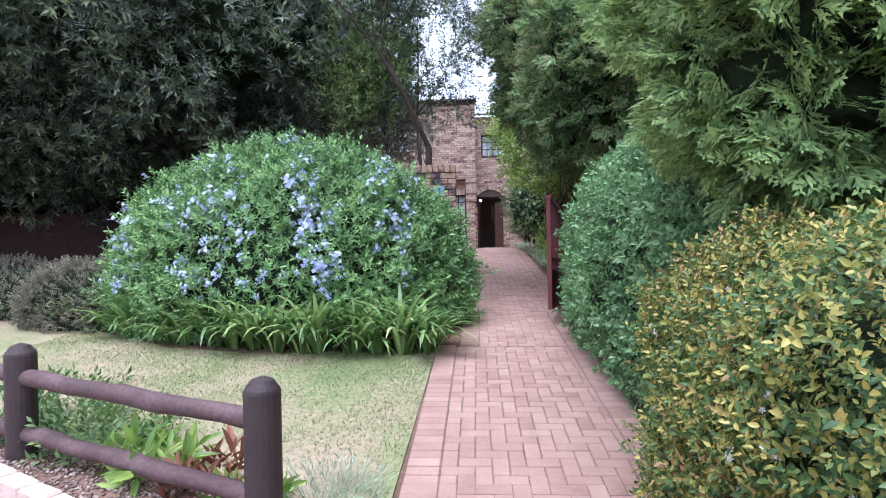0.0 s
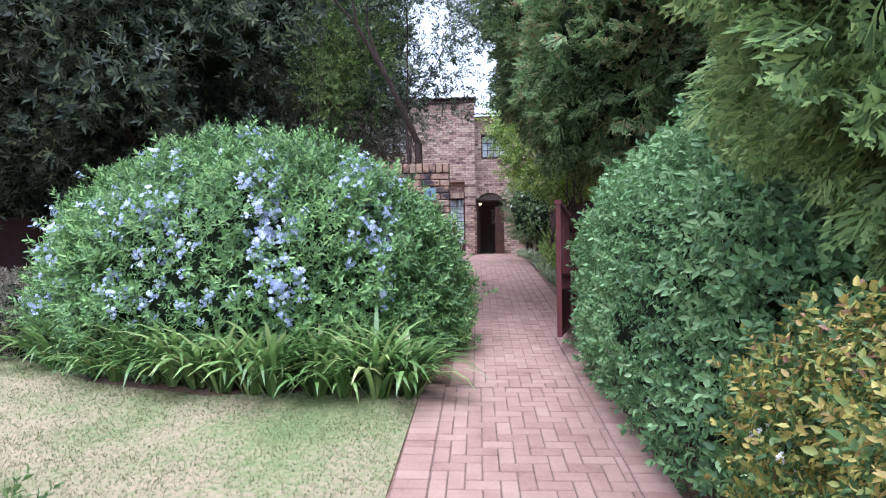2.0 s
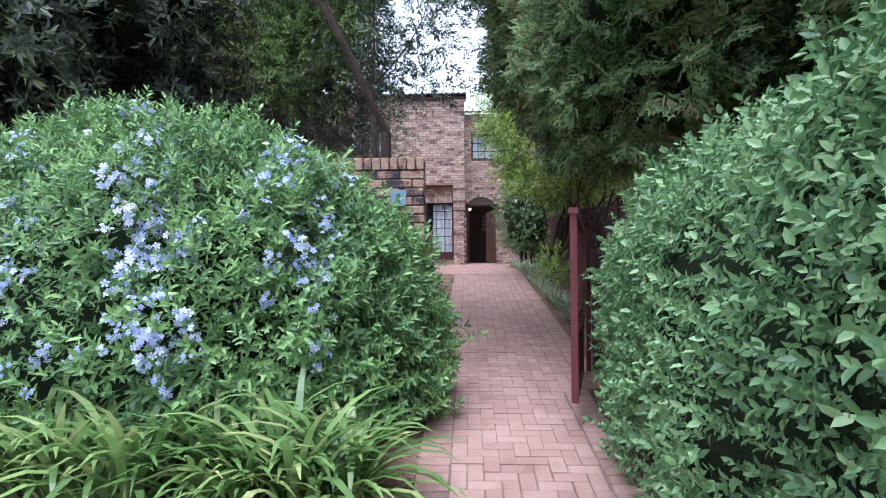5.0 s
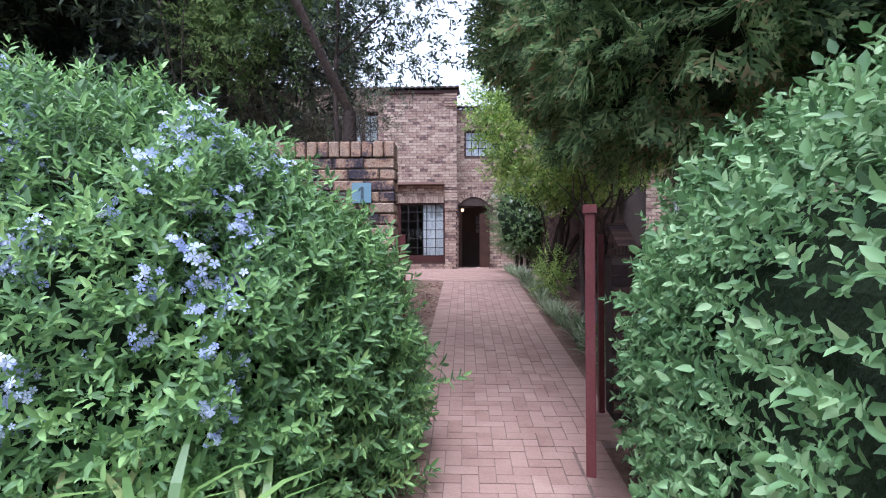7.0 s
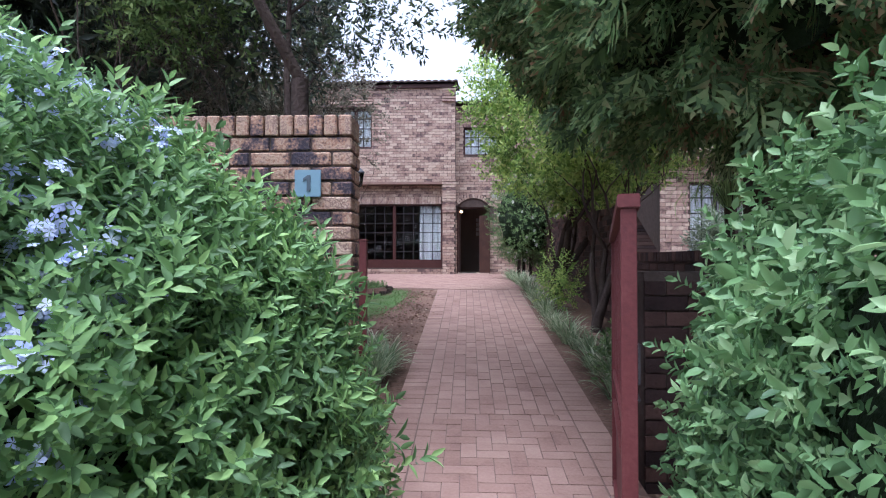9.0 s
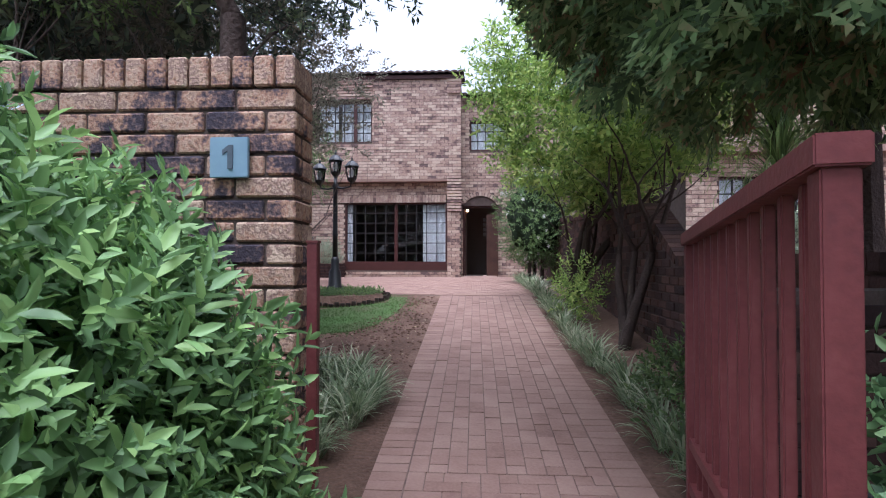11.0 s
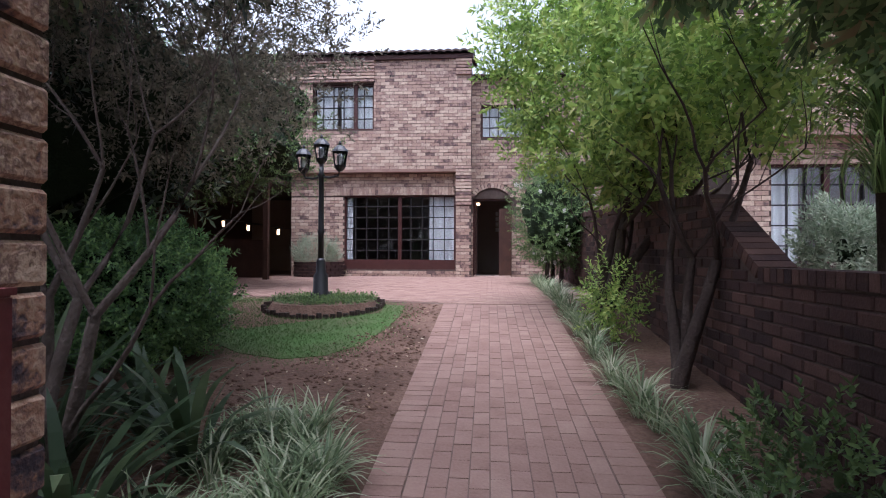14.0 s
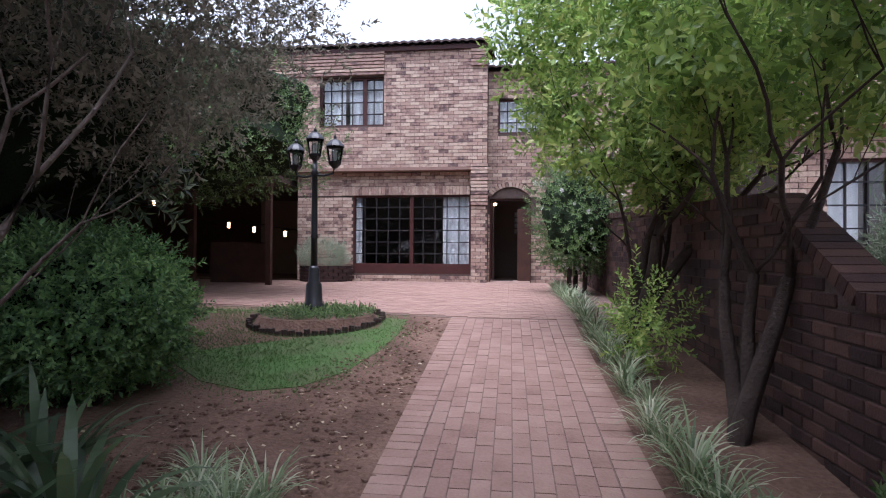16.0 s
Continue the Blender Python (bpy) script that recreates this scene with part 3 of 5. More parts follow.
# corbelled bands on the pier and above the upper window
for k in range(12):
    blocks.append(((-0.2, HY - 0.012, 3.42 + k * 0.083 + 0.036), (0.20, 0, 0), (0, 0.03, 0), (0, 0, 0.030)))
for k in range(5):
    blocks.append(((-0.2, HY - 0.02, 6.72 + k * 0.083 + 0.036), (0.20, 0, 0), (0, 0.03, 0), (0, 0, 0.030)))
for k in range(7):
    blocks.append(((-4.9, HY - 0.02, 6.58 + k * 0.083 + 0.036), (2.4, 0, 0), (0, 0.035, 0), (0, 0, 0.028)))
# arch of headers over the doorway
arch_c, arch_r = (0.53, 3.36), 0.62
for k in range(15):
    a = radians(35 + k * 110 / 14)
    cx, cz = arch_c[0] + (arch_r) * math.cos(a), arch_c[1] + (arch_r - 0.02) * math.sin(a)
    blocks.append(((cx, WY - 0.004, cz), (0.034 * math.sin(a), 0, -0.034 * math.cos(a)), (0, 0.025, 0), (0.06 * math.cos(a), 0, 0.06 * math.sin(a))))
lay([c for c in courses(-0.012, 4.0, 1.58, 6.7, [(0.03, 1.03, 1.4, 3.62), (0.23, 1.35, 5.2, 6.04)]) if math.hypot(c[0] - 0.53, c[1] + 0.036 - 3.36) > 0.66 or c[1] < 3.36 - 0.2], WY)
ob = place("brickwork", boxes_mesh("brickwork", blocks, M_brick_far), house, "weathered tan and plum face bricks in stretcher bond")
ob["kind"] = "stuff"
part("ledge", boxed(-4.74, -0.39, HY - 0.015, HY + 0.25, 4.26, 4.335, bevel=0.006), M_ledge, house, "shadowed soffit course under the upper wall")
bm = bmesh.new()
for k in range(4):
    box(bm, -2.14 + k * 0.045, -2.115 + k * 0.045, HY - 0.006, HY + 0.02, 6.70, 6.86)
part("vent", bm, M_bar, house, "small slotted air brick")
# closing walls and floors behind the windows
part("interior", boxed(-7.5, -0.3, HY + 0.5, HY + 4.0, 7.1, 7.2), M_dim, house, "dim plain room ceiling")
part("side_wall", boxed(-0.30, -0.02, HY + 0.6, HY + 7, 1.5, 7.2), M_mortar, house)
part("interior", holed_wall(bmesh.new(), -7.5, -0.3, 1.5, 7.1, [], HY + 4.0, HY + 4.1), M_dim, house, "dim plain room wall")
part("interior", boxed(-7.5, -0.3, HY + 0.5, HY + 4.0, 4.25, 4.4), M_dim, house, "dim plain room ceiling")
part("interior", boxed(-7.5, -0.3, HY + 0.5, HY + 4.0, 1.4, 1.6), M_wood, house, "dark room floor")
part("interior", boxed(-4.75, -4.6, HY + 0.5, HY + 4.0, 1.6, 4.25), M_dim, house)
part("interior", boxed(-0.012, 4.0, WY + 3.5, WY + 3.6, 1.5, 6.7), M_dim, house)
part("interior", boxed(-0.012, 4.0, WY + 0.3, WY + 3.5, 4.2, 4.35), M_dim, house)


def tiled_roof(name, x0, x1, y0, y1, z, rise, parent, pitch=0.2):
    """Roll tiles in rows from eave to ridge."""
    bm = bmesh.new()
    n = int((x1 - x0) / 0.04)
    rows = int((y1 - y0) / 0.34)
    vs = []
    for j in range(rows + 1):
        t = j / rows
        for s in (0, 1):
            vs.append([bm.verts.new((x0 + i * 0.04, y0 + (y1 - y0) * t, z + rise * t + 0.035 * abs(math.sin(math.pi * i * 0.04 / pitch)) - 0.05 * s)) for i in range(n + 1)])
    for a, b in zip(vs, vs[1:]):
        for i in range(n):
            bm.faces.new((a[i], a[i + 1], b[i + 1], b[i]))
    return part(name, bm, M_roof, parent, "dark brown roll tiles")


tiled_roof("roof", -7.7, 0.08, HY - 0.16, HY + 4.0, 7.30, 1.0, house)
part("fascia", boxed(-7.6, 0.04, HY - 0.06, HY + 0.3, 7.13, 7.24, bevel=0.005), M_frame, house, "dark brown eaves board")
tiled_roof("roof", -0.02, 4.2, WY - 0.16, WY + 3.0, 6.80, 0.8, house)


def steel_window(x0, x1, z0, z1, y, cols, rows, mullions, parent, sill=True):
    bm = bmesh.new()
    t = 0.045
    for a, b, c, d in ((x0, x1, z0, z0 + t), (x0, x1, z1 - t, z1), (x0, x0 + t, z0 + t, z1 - t), (x1 - t, x1, z0 + t, z1 - t)):
        box(bm, a, b, y - 0.02, y + 0.05, c, d)
    fr = part("window", bm, M_frame, parent, "dark brown steel window with small panes")
    for m in mullions:
        k = part("mullion", boxed(m - 0.045, m + 0.045, y - 0.022, y + 0.052, z0 + t, z1 - t), M_frame)
        k.parent = fr
    for i in range(1, cols):
        u = x0 + (x1 - x0) * i / cols
        k = part("glazing_bar", boxed(u - 0.010, u + 0.010, y - 0.012, y + 0.028, z0 + t, z1 - t), M_bar)
        k.parent = fr
    for i in range(1, rows):
        u = z0 + (z1 - z0) * i / rows
        k = part("glazing_bar", boxed(x0 + t, x1 - t, y - 0.016, y + 0.03, u - 0.011, u + 0.011), M_bar)
        k.parent = fr
    k = part("pane", boxed(x0 + t, x1 - t, y + 0.034, y + 0.040, z0 + t, z1 - t), M_glass, None, "window glass")
    k.parent = fr
    k.visible_shadow = False
    return fr


def curtain(x0, x1, y, z0, z1, parent, label="white gathered curtain behind the window bars"):
    bm = bmesh.new()
    n = int((x1 - x0) / 0.02)
    a = [bm.verts.new((x0 + (x1 - x0) * i / n, y + 0.025 * math.sin(i * 0.9) + 0.01 * math.sin(i * 0.37), z0)) for i in range(n + 1)]
    b = [bm.verts.new((x0 + (x1 - x0) * i / n, y + 0.025 * math.sin(i * 0.9 + 0.2), z1)) for i in range(n + 1)]
    for i in range(n):
        bm.faces.new((a[i], a[i + 1], b[i + 1], b[i]))
    return tagged(part("curtain", bm, M_curtain, None, smooth=True), label, "curtain")


steel_window(low_win[0], low_win[1], 1.98, low_win[3], HY + 0.27, 10, 6, [-1.86], house)
part("window_panel", boxed(low_win[0], low_win[1], HY + 0.235, HY + 0.31, 1.775, 1.98, bevel=0.004), M_frame, house, "oxide brown panel under the large window")
curtain(-1.10, -0.44, HY + 0.35, 2.0, 3.66, None)
curtain(-3.27, -3.12, HY + 0.35, 2.0, 3.66, None)
steel_window(up_win[0], up_win[1], up_win[2], up_win[3], HY + 0.10, 6, 4, [-3.0], house)
curtain(-4.05, -3.5, HY + 0.19, 5.4, 6.5, None)
curtain(-3.4, -2.56, HY + 0.19, 5.4, 6.5, None)
steel_window(0.23, 1.35, 5.2, 6.04, WY + 0.10, 5, 3, [], house)
curtain(0.26, 1.32, WY + 0.19, 5.22, 6.0, None)
# doorway
part("door_frame", box(box(boxed(0.03, 0.075, WY + 0.06, WY + 0.16, 1.58, 3.62), 0.985, 1.03, WY + 0.06, WY + 0.16, 1.58, 3.62), 0.075, 0.985, WY + 0.06, WY + 0.16, 3.57, 3.64), M_frame, house, "dark brown door frame")
door = part("door", boxed(0.09, 0.13, WY + 0.2, WY + 1.0, 1.60, 3.55, bevel=0.004), M_wood, house, "dark timber door standing open")
for k in range(4):
    g = part("pane", boxed(0.66, 0.82, WY + 3.46, WY + 3.48, 2.9 + k * 0.17, 3.03 + k * 0.17), M_curtain, house, "small pale window panes beyond the door")
part("threshold", boxed(0.05, 1.0, WY - 0.25, WY + 0.3, 1.57, 1.63, bevel=0.008), M_kerb, house, "pale stone doorstep")
mat_ = tagged(part("doormat", boxed(0.1, 0.6, WY - 0.2, WY + 0.05, 1.632, 1.645), M_bar), "dark doormat on the doorstep", "doormat")
leaf_door = part("door", boxed(0.70, 1.02, WY - 0.16, WY - 0.10, 1.62, 3.35, bevel=0.004), M_wood, house, "brown timber gate folded back")
wl_ = thing("wall_lantern", "small lit lantern under the door arch", "lamp", (0.16, WY + 0.1, 3.5))
part("lamp_glass", boxed(0.12, 0.20, WY + 0.08, WY + 0.16, 3.46, 3.52), M_glow, wl_)
part("cap", boxed(0.11, 0.21, WY + 0.07, WY + 0.17, 3.52, 3.54), M_iron, wl_)

# planter by the house wall
pl = thing("brick_planter", "low curved brick planter against the house wall", "planter", (-3.95, 20.75, 1.57))
pb = []
for k in range(5):
    for i in range(9):
        a = math.pi + (i + 0.5 * (k % 2)) * math.pi / 9
        pb.append(((-3.95 + 0.62 * math.cos(a), 21.2 + 0.62 * math.sin(a), 1.60 + k * 0.083), (-0.105 * math.sin(a), 0.105 * math.cos(a), 0), (0.05 * math.cos(a), 0.05 * math.sin(a), 0), (0, 0, 0.036)))
k = place("brickwork", boxes_mesh("brickwork", pb, M_brick_dark), pl)
k["kind"] = "stuff"
bm = bmesh.new()
bmesh.ops.create_cone(bm, cap_ends=True, segments=24, radius1=0.56, radius2=0.56, depth=0.36, matrix=Matrix.Translation((-3.95, 21.2, 1.75)))
part("soil", bm, M_soil, pl, "dark potting soil")
lav = thing("lavender_bush", "grey-green lavender growing in the planter", "shrub", (-3.95, 20.9, 1.93))
p_, n_ = shell(900, (-3.95, 20.85, 2.15), (0.55, 0.35, 0.36), 2, 3, 0.15, 0.5, 1.9)
scatter("foliage", M_silver, [sprig(300 + k, 8, 0.16, 0.05, 0.008, 0.5) for k in range(3)], p_, n_ + np.array((0, 0, 1.2)), rng.uniform(0.8, 1.4, len(p_)), lav)

# dark covered porch beside the house
porch = thing("porch", "dark covered timber porch overgrown with creeper", "porch", (-7.0, 20.0, 1.55))
for x, y in ((-4.75, 19.6), (-6.3, 19.2), (-9.2, 18.8), (-12.5, 18.4)):
    part("post", boxed(x - 0.06, x + 0.06, y - 0.06, y + 0.06, gz(y), 3.75, bevel=0.006), M_wood, porch)
part("beam", boxed(-14, -4.65, 19.45, 19.6, 3.72, 3.92, bevel=0.006), M_wood, porch)
part("roof", boxed(-14, -4.9, 16.9, 27, 3.95, 4.1), M_roof, porch)
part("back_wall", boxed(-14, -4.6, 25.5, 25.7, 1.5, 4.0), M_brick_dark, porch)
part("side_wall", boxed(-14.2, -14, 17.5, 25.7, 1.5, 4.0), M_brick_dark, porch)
part("gate", boxed(-6.2, -4.85, 19.75, 19.80, 1.6, 2.5), M_wood, porch, "low dark boarded gate")
for x, y, z in ((-6.99, 22.0, 2.99), (-6.27, 22.0, 2.87), (-5.4, 22.0, 2.76), (-9.17, 22.0, 3.6)):
    w = thing("wall_lantern", "small lit lantern glowing in the dark porch", "lamp", (x, y, z), "porch lanterns")
    part("lamp_glass", boxed(x - 0.03, x + 0.03, y - 0.03, y + 0.03, z - 0.06, z + 0.09, bevel=0.008), M_glow, w)
    part("cap", boxed(x - 0.08, x + 0.08, y - 0.08, y + 0.08, z + 0.09, z + 0.13), M_iron, w)
    part("bracket", boxed(x - 0.012, x + 0.012, y, y + 3.5, z + 0.13, z + 0.15), M_iron, w)

# neighbouring house
nb = thing("neighbouring_house", "two-storey buff brick house behind the garden wall", "house", (6, 16.5, 1.5))
NY = 16.4
nwin = (4.95, 7.6, 2.0, 3.65)
nblocks, blocks_keep = [], blocks
blocks = []
part("wall", holed_wall(bmesh.new(), 4.35, 12, 0.8, 4.1, [nwin], NY + 0.012, NY + 0.3), M_mortar, nb)
part("wall", boxed(4.1, 12, NY - 0.20, NY + 0.3, 4.1, 8.5), M_mortar, nb)
part("side_wall", boxed(4.35, 4.6, NY + 0.3, 24, 0.8, 8.5), M_mortar, nb)
lay(courses(4.35, 9.5, 1.4, 4.08, [nwin]), NY)
lay(courses(4.1, 9.5, 4.18, 8.4, []), NY - 0.212)
k = place("brickwork", boxes_mesh("brickwork", blocks, M_brick_far), nb, "buff face bricks")
k["kind"] = "stuff"
part("ledge", boxed(4.05, 12, NY - 0.24, NY + 0.02, 4.05, 4.17, bevel=0.006), M_ledge, nb, "plaster band under the upper storey")
steel_window(nwin[0], nwin[1], nwin[2], nwin[3], NY + 0.1, 9, 5, [5.85, 6.75], nb)
curtain(5.0, 5.5, NY + 0.27, 2.05, 3.6, None, "pale curtain behind the neighbour's window")
part("interior", boxed(4.6, 12, NY + 3, NY + 3.1, 0.8, 8.4), M_dim, nb)
part("interior", boxed(4.6, 12, NY + 0.3, NY + 3, 4.15, 4.25), M_dim, nb)
# set-back wall of the neighbour with a door under a small canopy
blocks = []
part("wall", holed_wall(bmesh.new(), 2.45, 4.35, 1.4, 5.4, [(3.0, 3.9, 1.4, 3.6)], 18.6, 18.9), M_mortar, nb)
lay(courses(2.45, 4.35, 1.6, 5.35, [(3.0, 3.9, 1.4, 3.6)]), 18.588)
k = place("brickwork", boxes_mesh("brickwork", blocks, M_brick_far), nb, "buff face bricks")
k["kind"] = "stuff"
part("door", boxed(3.0, 3.9, 18.7, 18.76, 1.5, 3.6), M_wood, nb, "dark door behind bars")
for i in range(6):
    part("bar", boxed(3.1 + i * 0.14, 3.115 + i * 0.14, 18.63, 18.65, 1.5, 3.6), M_bar, nb)
part("canopy", boxed(2.8, 4.3, 17.7, 18.6, 4.0, 4.1, bevel=0.01), M_ledge, nb, "small flat canopy over the door")

# ---- right-hand garden wall: low near the gate, raked up to the higher run ----
WX = 2.25
gw = thing("garden_wall", "dark weathered brick garden wall with a raked stepped top", "wall", (WX, 14, 1.3))


def wall_top(y):
    return 2.08 if y < 11.05 else (2.08 + (y - 11.05) * 0.60 if y < 12.05 else 2.68 + 0.05 * (y - 12.05))


bm = bmesh.new()
for a, b in ((7.9, 11.05), *[(11.05 + i * 0.1, 11.15 + i * 0.1) for i in range(10)], *[(12.05 + i * 0.935, 12.05 + (i + 1) * 0.935) for i in range(10)]):
    box(bm, WX + 0.012, WX + 0.21, a, b, 0.6, wall_top((a + b) / 2) - 0.075)
part("wall_core", bm, M_mortar, gw)
# hinge pillar beside the gate
part("wall_core", boxed(1.30, WX + 0.21, 7.86, 8.06, 0.6, 1.95), M_mortar, gw)

# ---- pillar wall at the gateway ----
PY, PX = 7.85, -0.29
pw = thing("gate_wall", "tan and plum brick gateway wall with rowlock coping", "wall", (-2.0, 7.95, 0.76))
part("wall_core", boxed(-4.4, PX - 0.010, PY + 0.012, PY + 0.21, 0.5, 2.70), M_mortar, pw)
bw = thing("boundary_wall", "dark red brick boundary wall in deep shade", "wall", (-9, 11.6, 1.1))
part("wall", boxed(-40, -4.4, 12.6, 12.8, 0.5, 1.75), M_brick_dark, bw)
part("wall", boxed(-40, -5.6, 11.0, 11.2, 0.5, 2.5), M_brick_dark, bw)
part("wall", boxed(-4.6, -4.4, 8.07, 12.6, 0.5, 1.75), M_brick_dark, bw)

# ---- shrubs and trees ----
def hedge(name, label, c, r, mat, templates, n, size, power=3.0, seed=1, amp=0.06, cover=0.9, grow=0.35, depth=0.12, category="hedge", freq=3.0):
    h = thing(name, label, category, (c[0], c[1], gz(c[1])))
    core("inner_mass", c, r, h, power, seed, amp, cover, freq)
    p, nn = shell(n, c, r, power, seed, amp, depth, None, freq)
    scatter("foliage", mat, templates, p, nn + np.array((0, 0, grow)) + rng.normal(0, 0.35, p.shape), rng.uniform(*size, len(p)), h)
    return h, p, nn


# plumbago
pc, pr = (-2.42, 6.92, 1.18), (2.24, 1.12, 1.74)
plum_shoot = [sprig(10 + k, 9, 0.12, 0.062, 0.022, 1.15) for k in range(6)]
plum, p_, n_ = hedge("plumbago_bush", "large rounded plumbago bush covered with pale blue flowers", pc, pr, M_plumbago, plum_shoot, 14500, (0.55, 1.3), 2.0, 6, 0.075, 0.72, 0.45, 0.26, "bush", 7.0)
cand = np.where((n_[:, 1] < 0.5) & (p_[:, 2] > 1.1) & (p_[:, 0] < -0.8) & (p_[:, 1] < 7.2))[0]
w = np.clip(lump(p_[cand], 36, 4.6) * 0.8 + 0.5, 0.03, 1) ** 2 * np.exp(-((p_[cand][:, 0] + 2.15) / 1.7) ** 2 - ((p_[cand][:, 2] - 1.75) / 0.75) ** 2)
pick = rng.choice(cand, 520, replace=False, p=w / w.sum())
scatter("blossom", M_petal, [blossom(60 + k, 8, 0.045, 0.018) for k in range(4)], p_[pick] + n_[pick] * 0.08, n_[pick] + rng.normal(0, 0.3, (520, 3)), rng.uniform(0.7, 1.6, 520), plum, "pale blue five-petalled flower heads")
# long upright shoots on top
top = np.where((n_[:, 2] > 0.5) & (p_[:, 0] < -0.9))[0]
pick = rng.choice(top, 420)
scatter("upright_growth", M_plumbago, [sprig(80 + k, 12, 0.34, 0.042, 0.016, 0.9) for k in range(4)], p_[pick], np.array((0, 0, 1)) + rng.normal(0, 0.4, (420, 3)), rng.uniform(0.4, 1.0, 420), plum, "long soft green shoots")

# lower lobe of the plumbago against the gate wall
lc, lr = (-0.88, 7.3, 1.05), (0.74, 0.5, 1.12)
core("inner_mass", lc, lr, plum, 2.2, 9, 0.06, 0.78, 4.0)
p_, n_ = shell(2600, lc, lr, 2.2, 9, 0.09, 0.26, None, 5.0)
scatter("foliage", M_plumbago, plum_shoot, p_, n_ + np.array((0, 0, 0.5)) + rng.normal(0, 0.35, p_.shape), rng.uniform(0.65, 1.25, len(p_)), plum)

# grey-green hedge
hedge_shoot = [sprig(110 + k, 8, 0.12, 0.056, 0.029, 1.1) for k in range(5)]
gh, p_, n_ = hedge("flowering_hedge", "tall rounded grey-green hedge with soft leaves", (1.98, 5.2, 1.3), (0.98, 2.15, 1.24), M_grey_hedge, hedge_shoot, 15000, (0.55, 1.1), 2.7, 8, 0.07, 0.78, 0.25, 0.22, "hedge", 5.0)
hc, hr = (2.28, 4.35, 1.68), (0.95, 1.25, 1.25)
core("inner_mass", hc, hr, gh, 2.4, 14, 0.07, 0.8, 5.0)
q_, m_ = shell(7500, hc, hr, 2.4, 14, 0.07, 0.2, None, 5.0)
scatter("foliage", M_grey_hedge, hedge_shoot, q_, m_ + np.array((0, 0, 0.25)) + rng.normal(0, 0.35, q_.shape), rng.uniform(0.55, 1.15, len(q_)), gh)
cand = np.where((n_[:, 0] < -0.5) & (p_[:, 1] < 5))[0]
pick = rng.choice(cand, 14)
scatter("blossom", M_white_petal, [blossom(130 + k, 5, 0.03, 0.014) for k in range(3)], p_[pick] + n_[pick] * 0.04, n_[pick], rng.uniform(0.8, 1.2, 14), gh, "small white and pink flowers")

# golden abelia
ab, p_, n_ = hedge("golden_hedge", "low rounded abelia hedge with yellow and green leaves", (1.92, 1.98, 0.78), (1.14, 0.98, 0.86), M_gold, [sprig(140 + k, 8, 0.085, 0.030, 0.016, 1.2) for k in range(5)], 17500, (0.6, 1.25), 4.0, 12, 0.075, 0.78, 0.4, 0.22, "hedge", 6.0)
cand = np.where(n_[:, 0] < 0.2)[0]
pick = rng.choice(cand, 240)
scatter("blossom", M_white_petal, [blossom(160 + k, 4, 0.022, 0.010) for k in range(3)], p_[pick] + n_[pick] * 0.02, n_[pick], rng.uniform(0.8, 1.3, 240), ab, "small white tubular flowers")

# near thuja
fan = [spray(170 + k, 0.145, 5) for k in range(4)]
th = thing("thuja_tree", "bright green thuja tree with soft flattened sprays", "conifer", (2.3, 3.4, gz(3.4)))
part("trunk", tube(bmesh.new(), [(2.3, 3.4, 0.2), (2.3, 3.42, 2.5), (2.35, 3.4, 5.4)], [0.13, 0.10, 0.03], 10), M_bark, th)
for c, r, s in (((2.0, 2.95, 3.1), (1.08, 0.75, 1.35), 21), ((2.95, 2.6, 3.9), (1.3, 0.95, 2.1), 22), ((2.2, 3.1, 4.9), (1.2, 0.75, 1.3), 23)):
    core("inner_mass", c, r, th, 2.2, s, 0.22, 0.84, 5.0)
    p, nn = shell(4600, c, r, 2.2, s, 0.22, 0.16, 1.6, 5.0)
    scatter("foliage", M_thuja, fan, p - nn * 0.05, nn + np.array((0, 0, -0.15)) + rng.normal(0, 0.4, p.shape), rng.uniform(0.8, 1.35, len(p)), th)

# tall dark cypress that overhangs the gate
cy = thing("cypress_tree", "tall dark cypress overhanging the garden gate", "conifer", (3.0, 9.8, gz(9.8)))
r_ = random.Random(5)
bm, tips = bmesh.new(), []
tube(bm, [(3.0, 9.8, 0.7), (2.95, 9.75, 3.0), (2.9, 9.7, 5.5), (2.9, 9.7, 8.5)], [0.2, 0.17, 0.12, 0.04], 10)
for k in range(26):
    a = k * 2.4
    z = 3.9 + k * 0.16
    tube(bm, [(2.95, 9.75, z), (2.95 + 0.9 * math.cos(a), 9.75 + 0.9 * math.sin(a), z + 0.12), (2.95 + 1.9 * math.cos(a), 9.75 + 1.8 * math.sin(a), z - 0.1)], [0.045, 0.03, 0.008], 5)
part("trunk", bm, M_bark_dark, cy)
fan2 = [spray(190 + k, 0.18, 5) for k in range(4)]
for c, r, s, n in (((1.35, 8.8, 4.75), (1.0, 1.0, 1.4), 24, 2000), ((2.9, 9.4, 6.2), (1.9, 1.8, 2.0), 25, 3200), ((2.05, 7.9, 4.05), (1.3, 1.3, 1.35), 26, 2300), ((3.3, 7.2, 4.9), (1.6, 1.5, 2.0), 27, 2200), ((2.6, 9.3, 8.0), (1.8, 1.8, 1.9), 28, 1600), ((3.4, 5.6, 4.9), (1.5, 1.4, 2.2), 29, 1900)):
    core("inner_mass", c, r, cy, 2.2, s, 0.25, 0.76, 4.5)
    p, nn = shell(int(n * 1.25), c, r, 2.2, s, 0.25, 0.25, 2.6, 4.5)
    scatter("foliage", M_thuja_dark, fan2, p - nn * 0.05, nn + np.array((0, 0, -0.25)) + rng.normal(0, 0.45, p.shape), rng.uniform(0.8, 1.5, len(p)), cy)


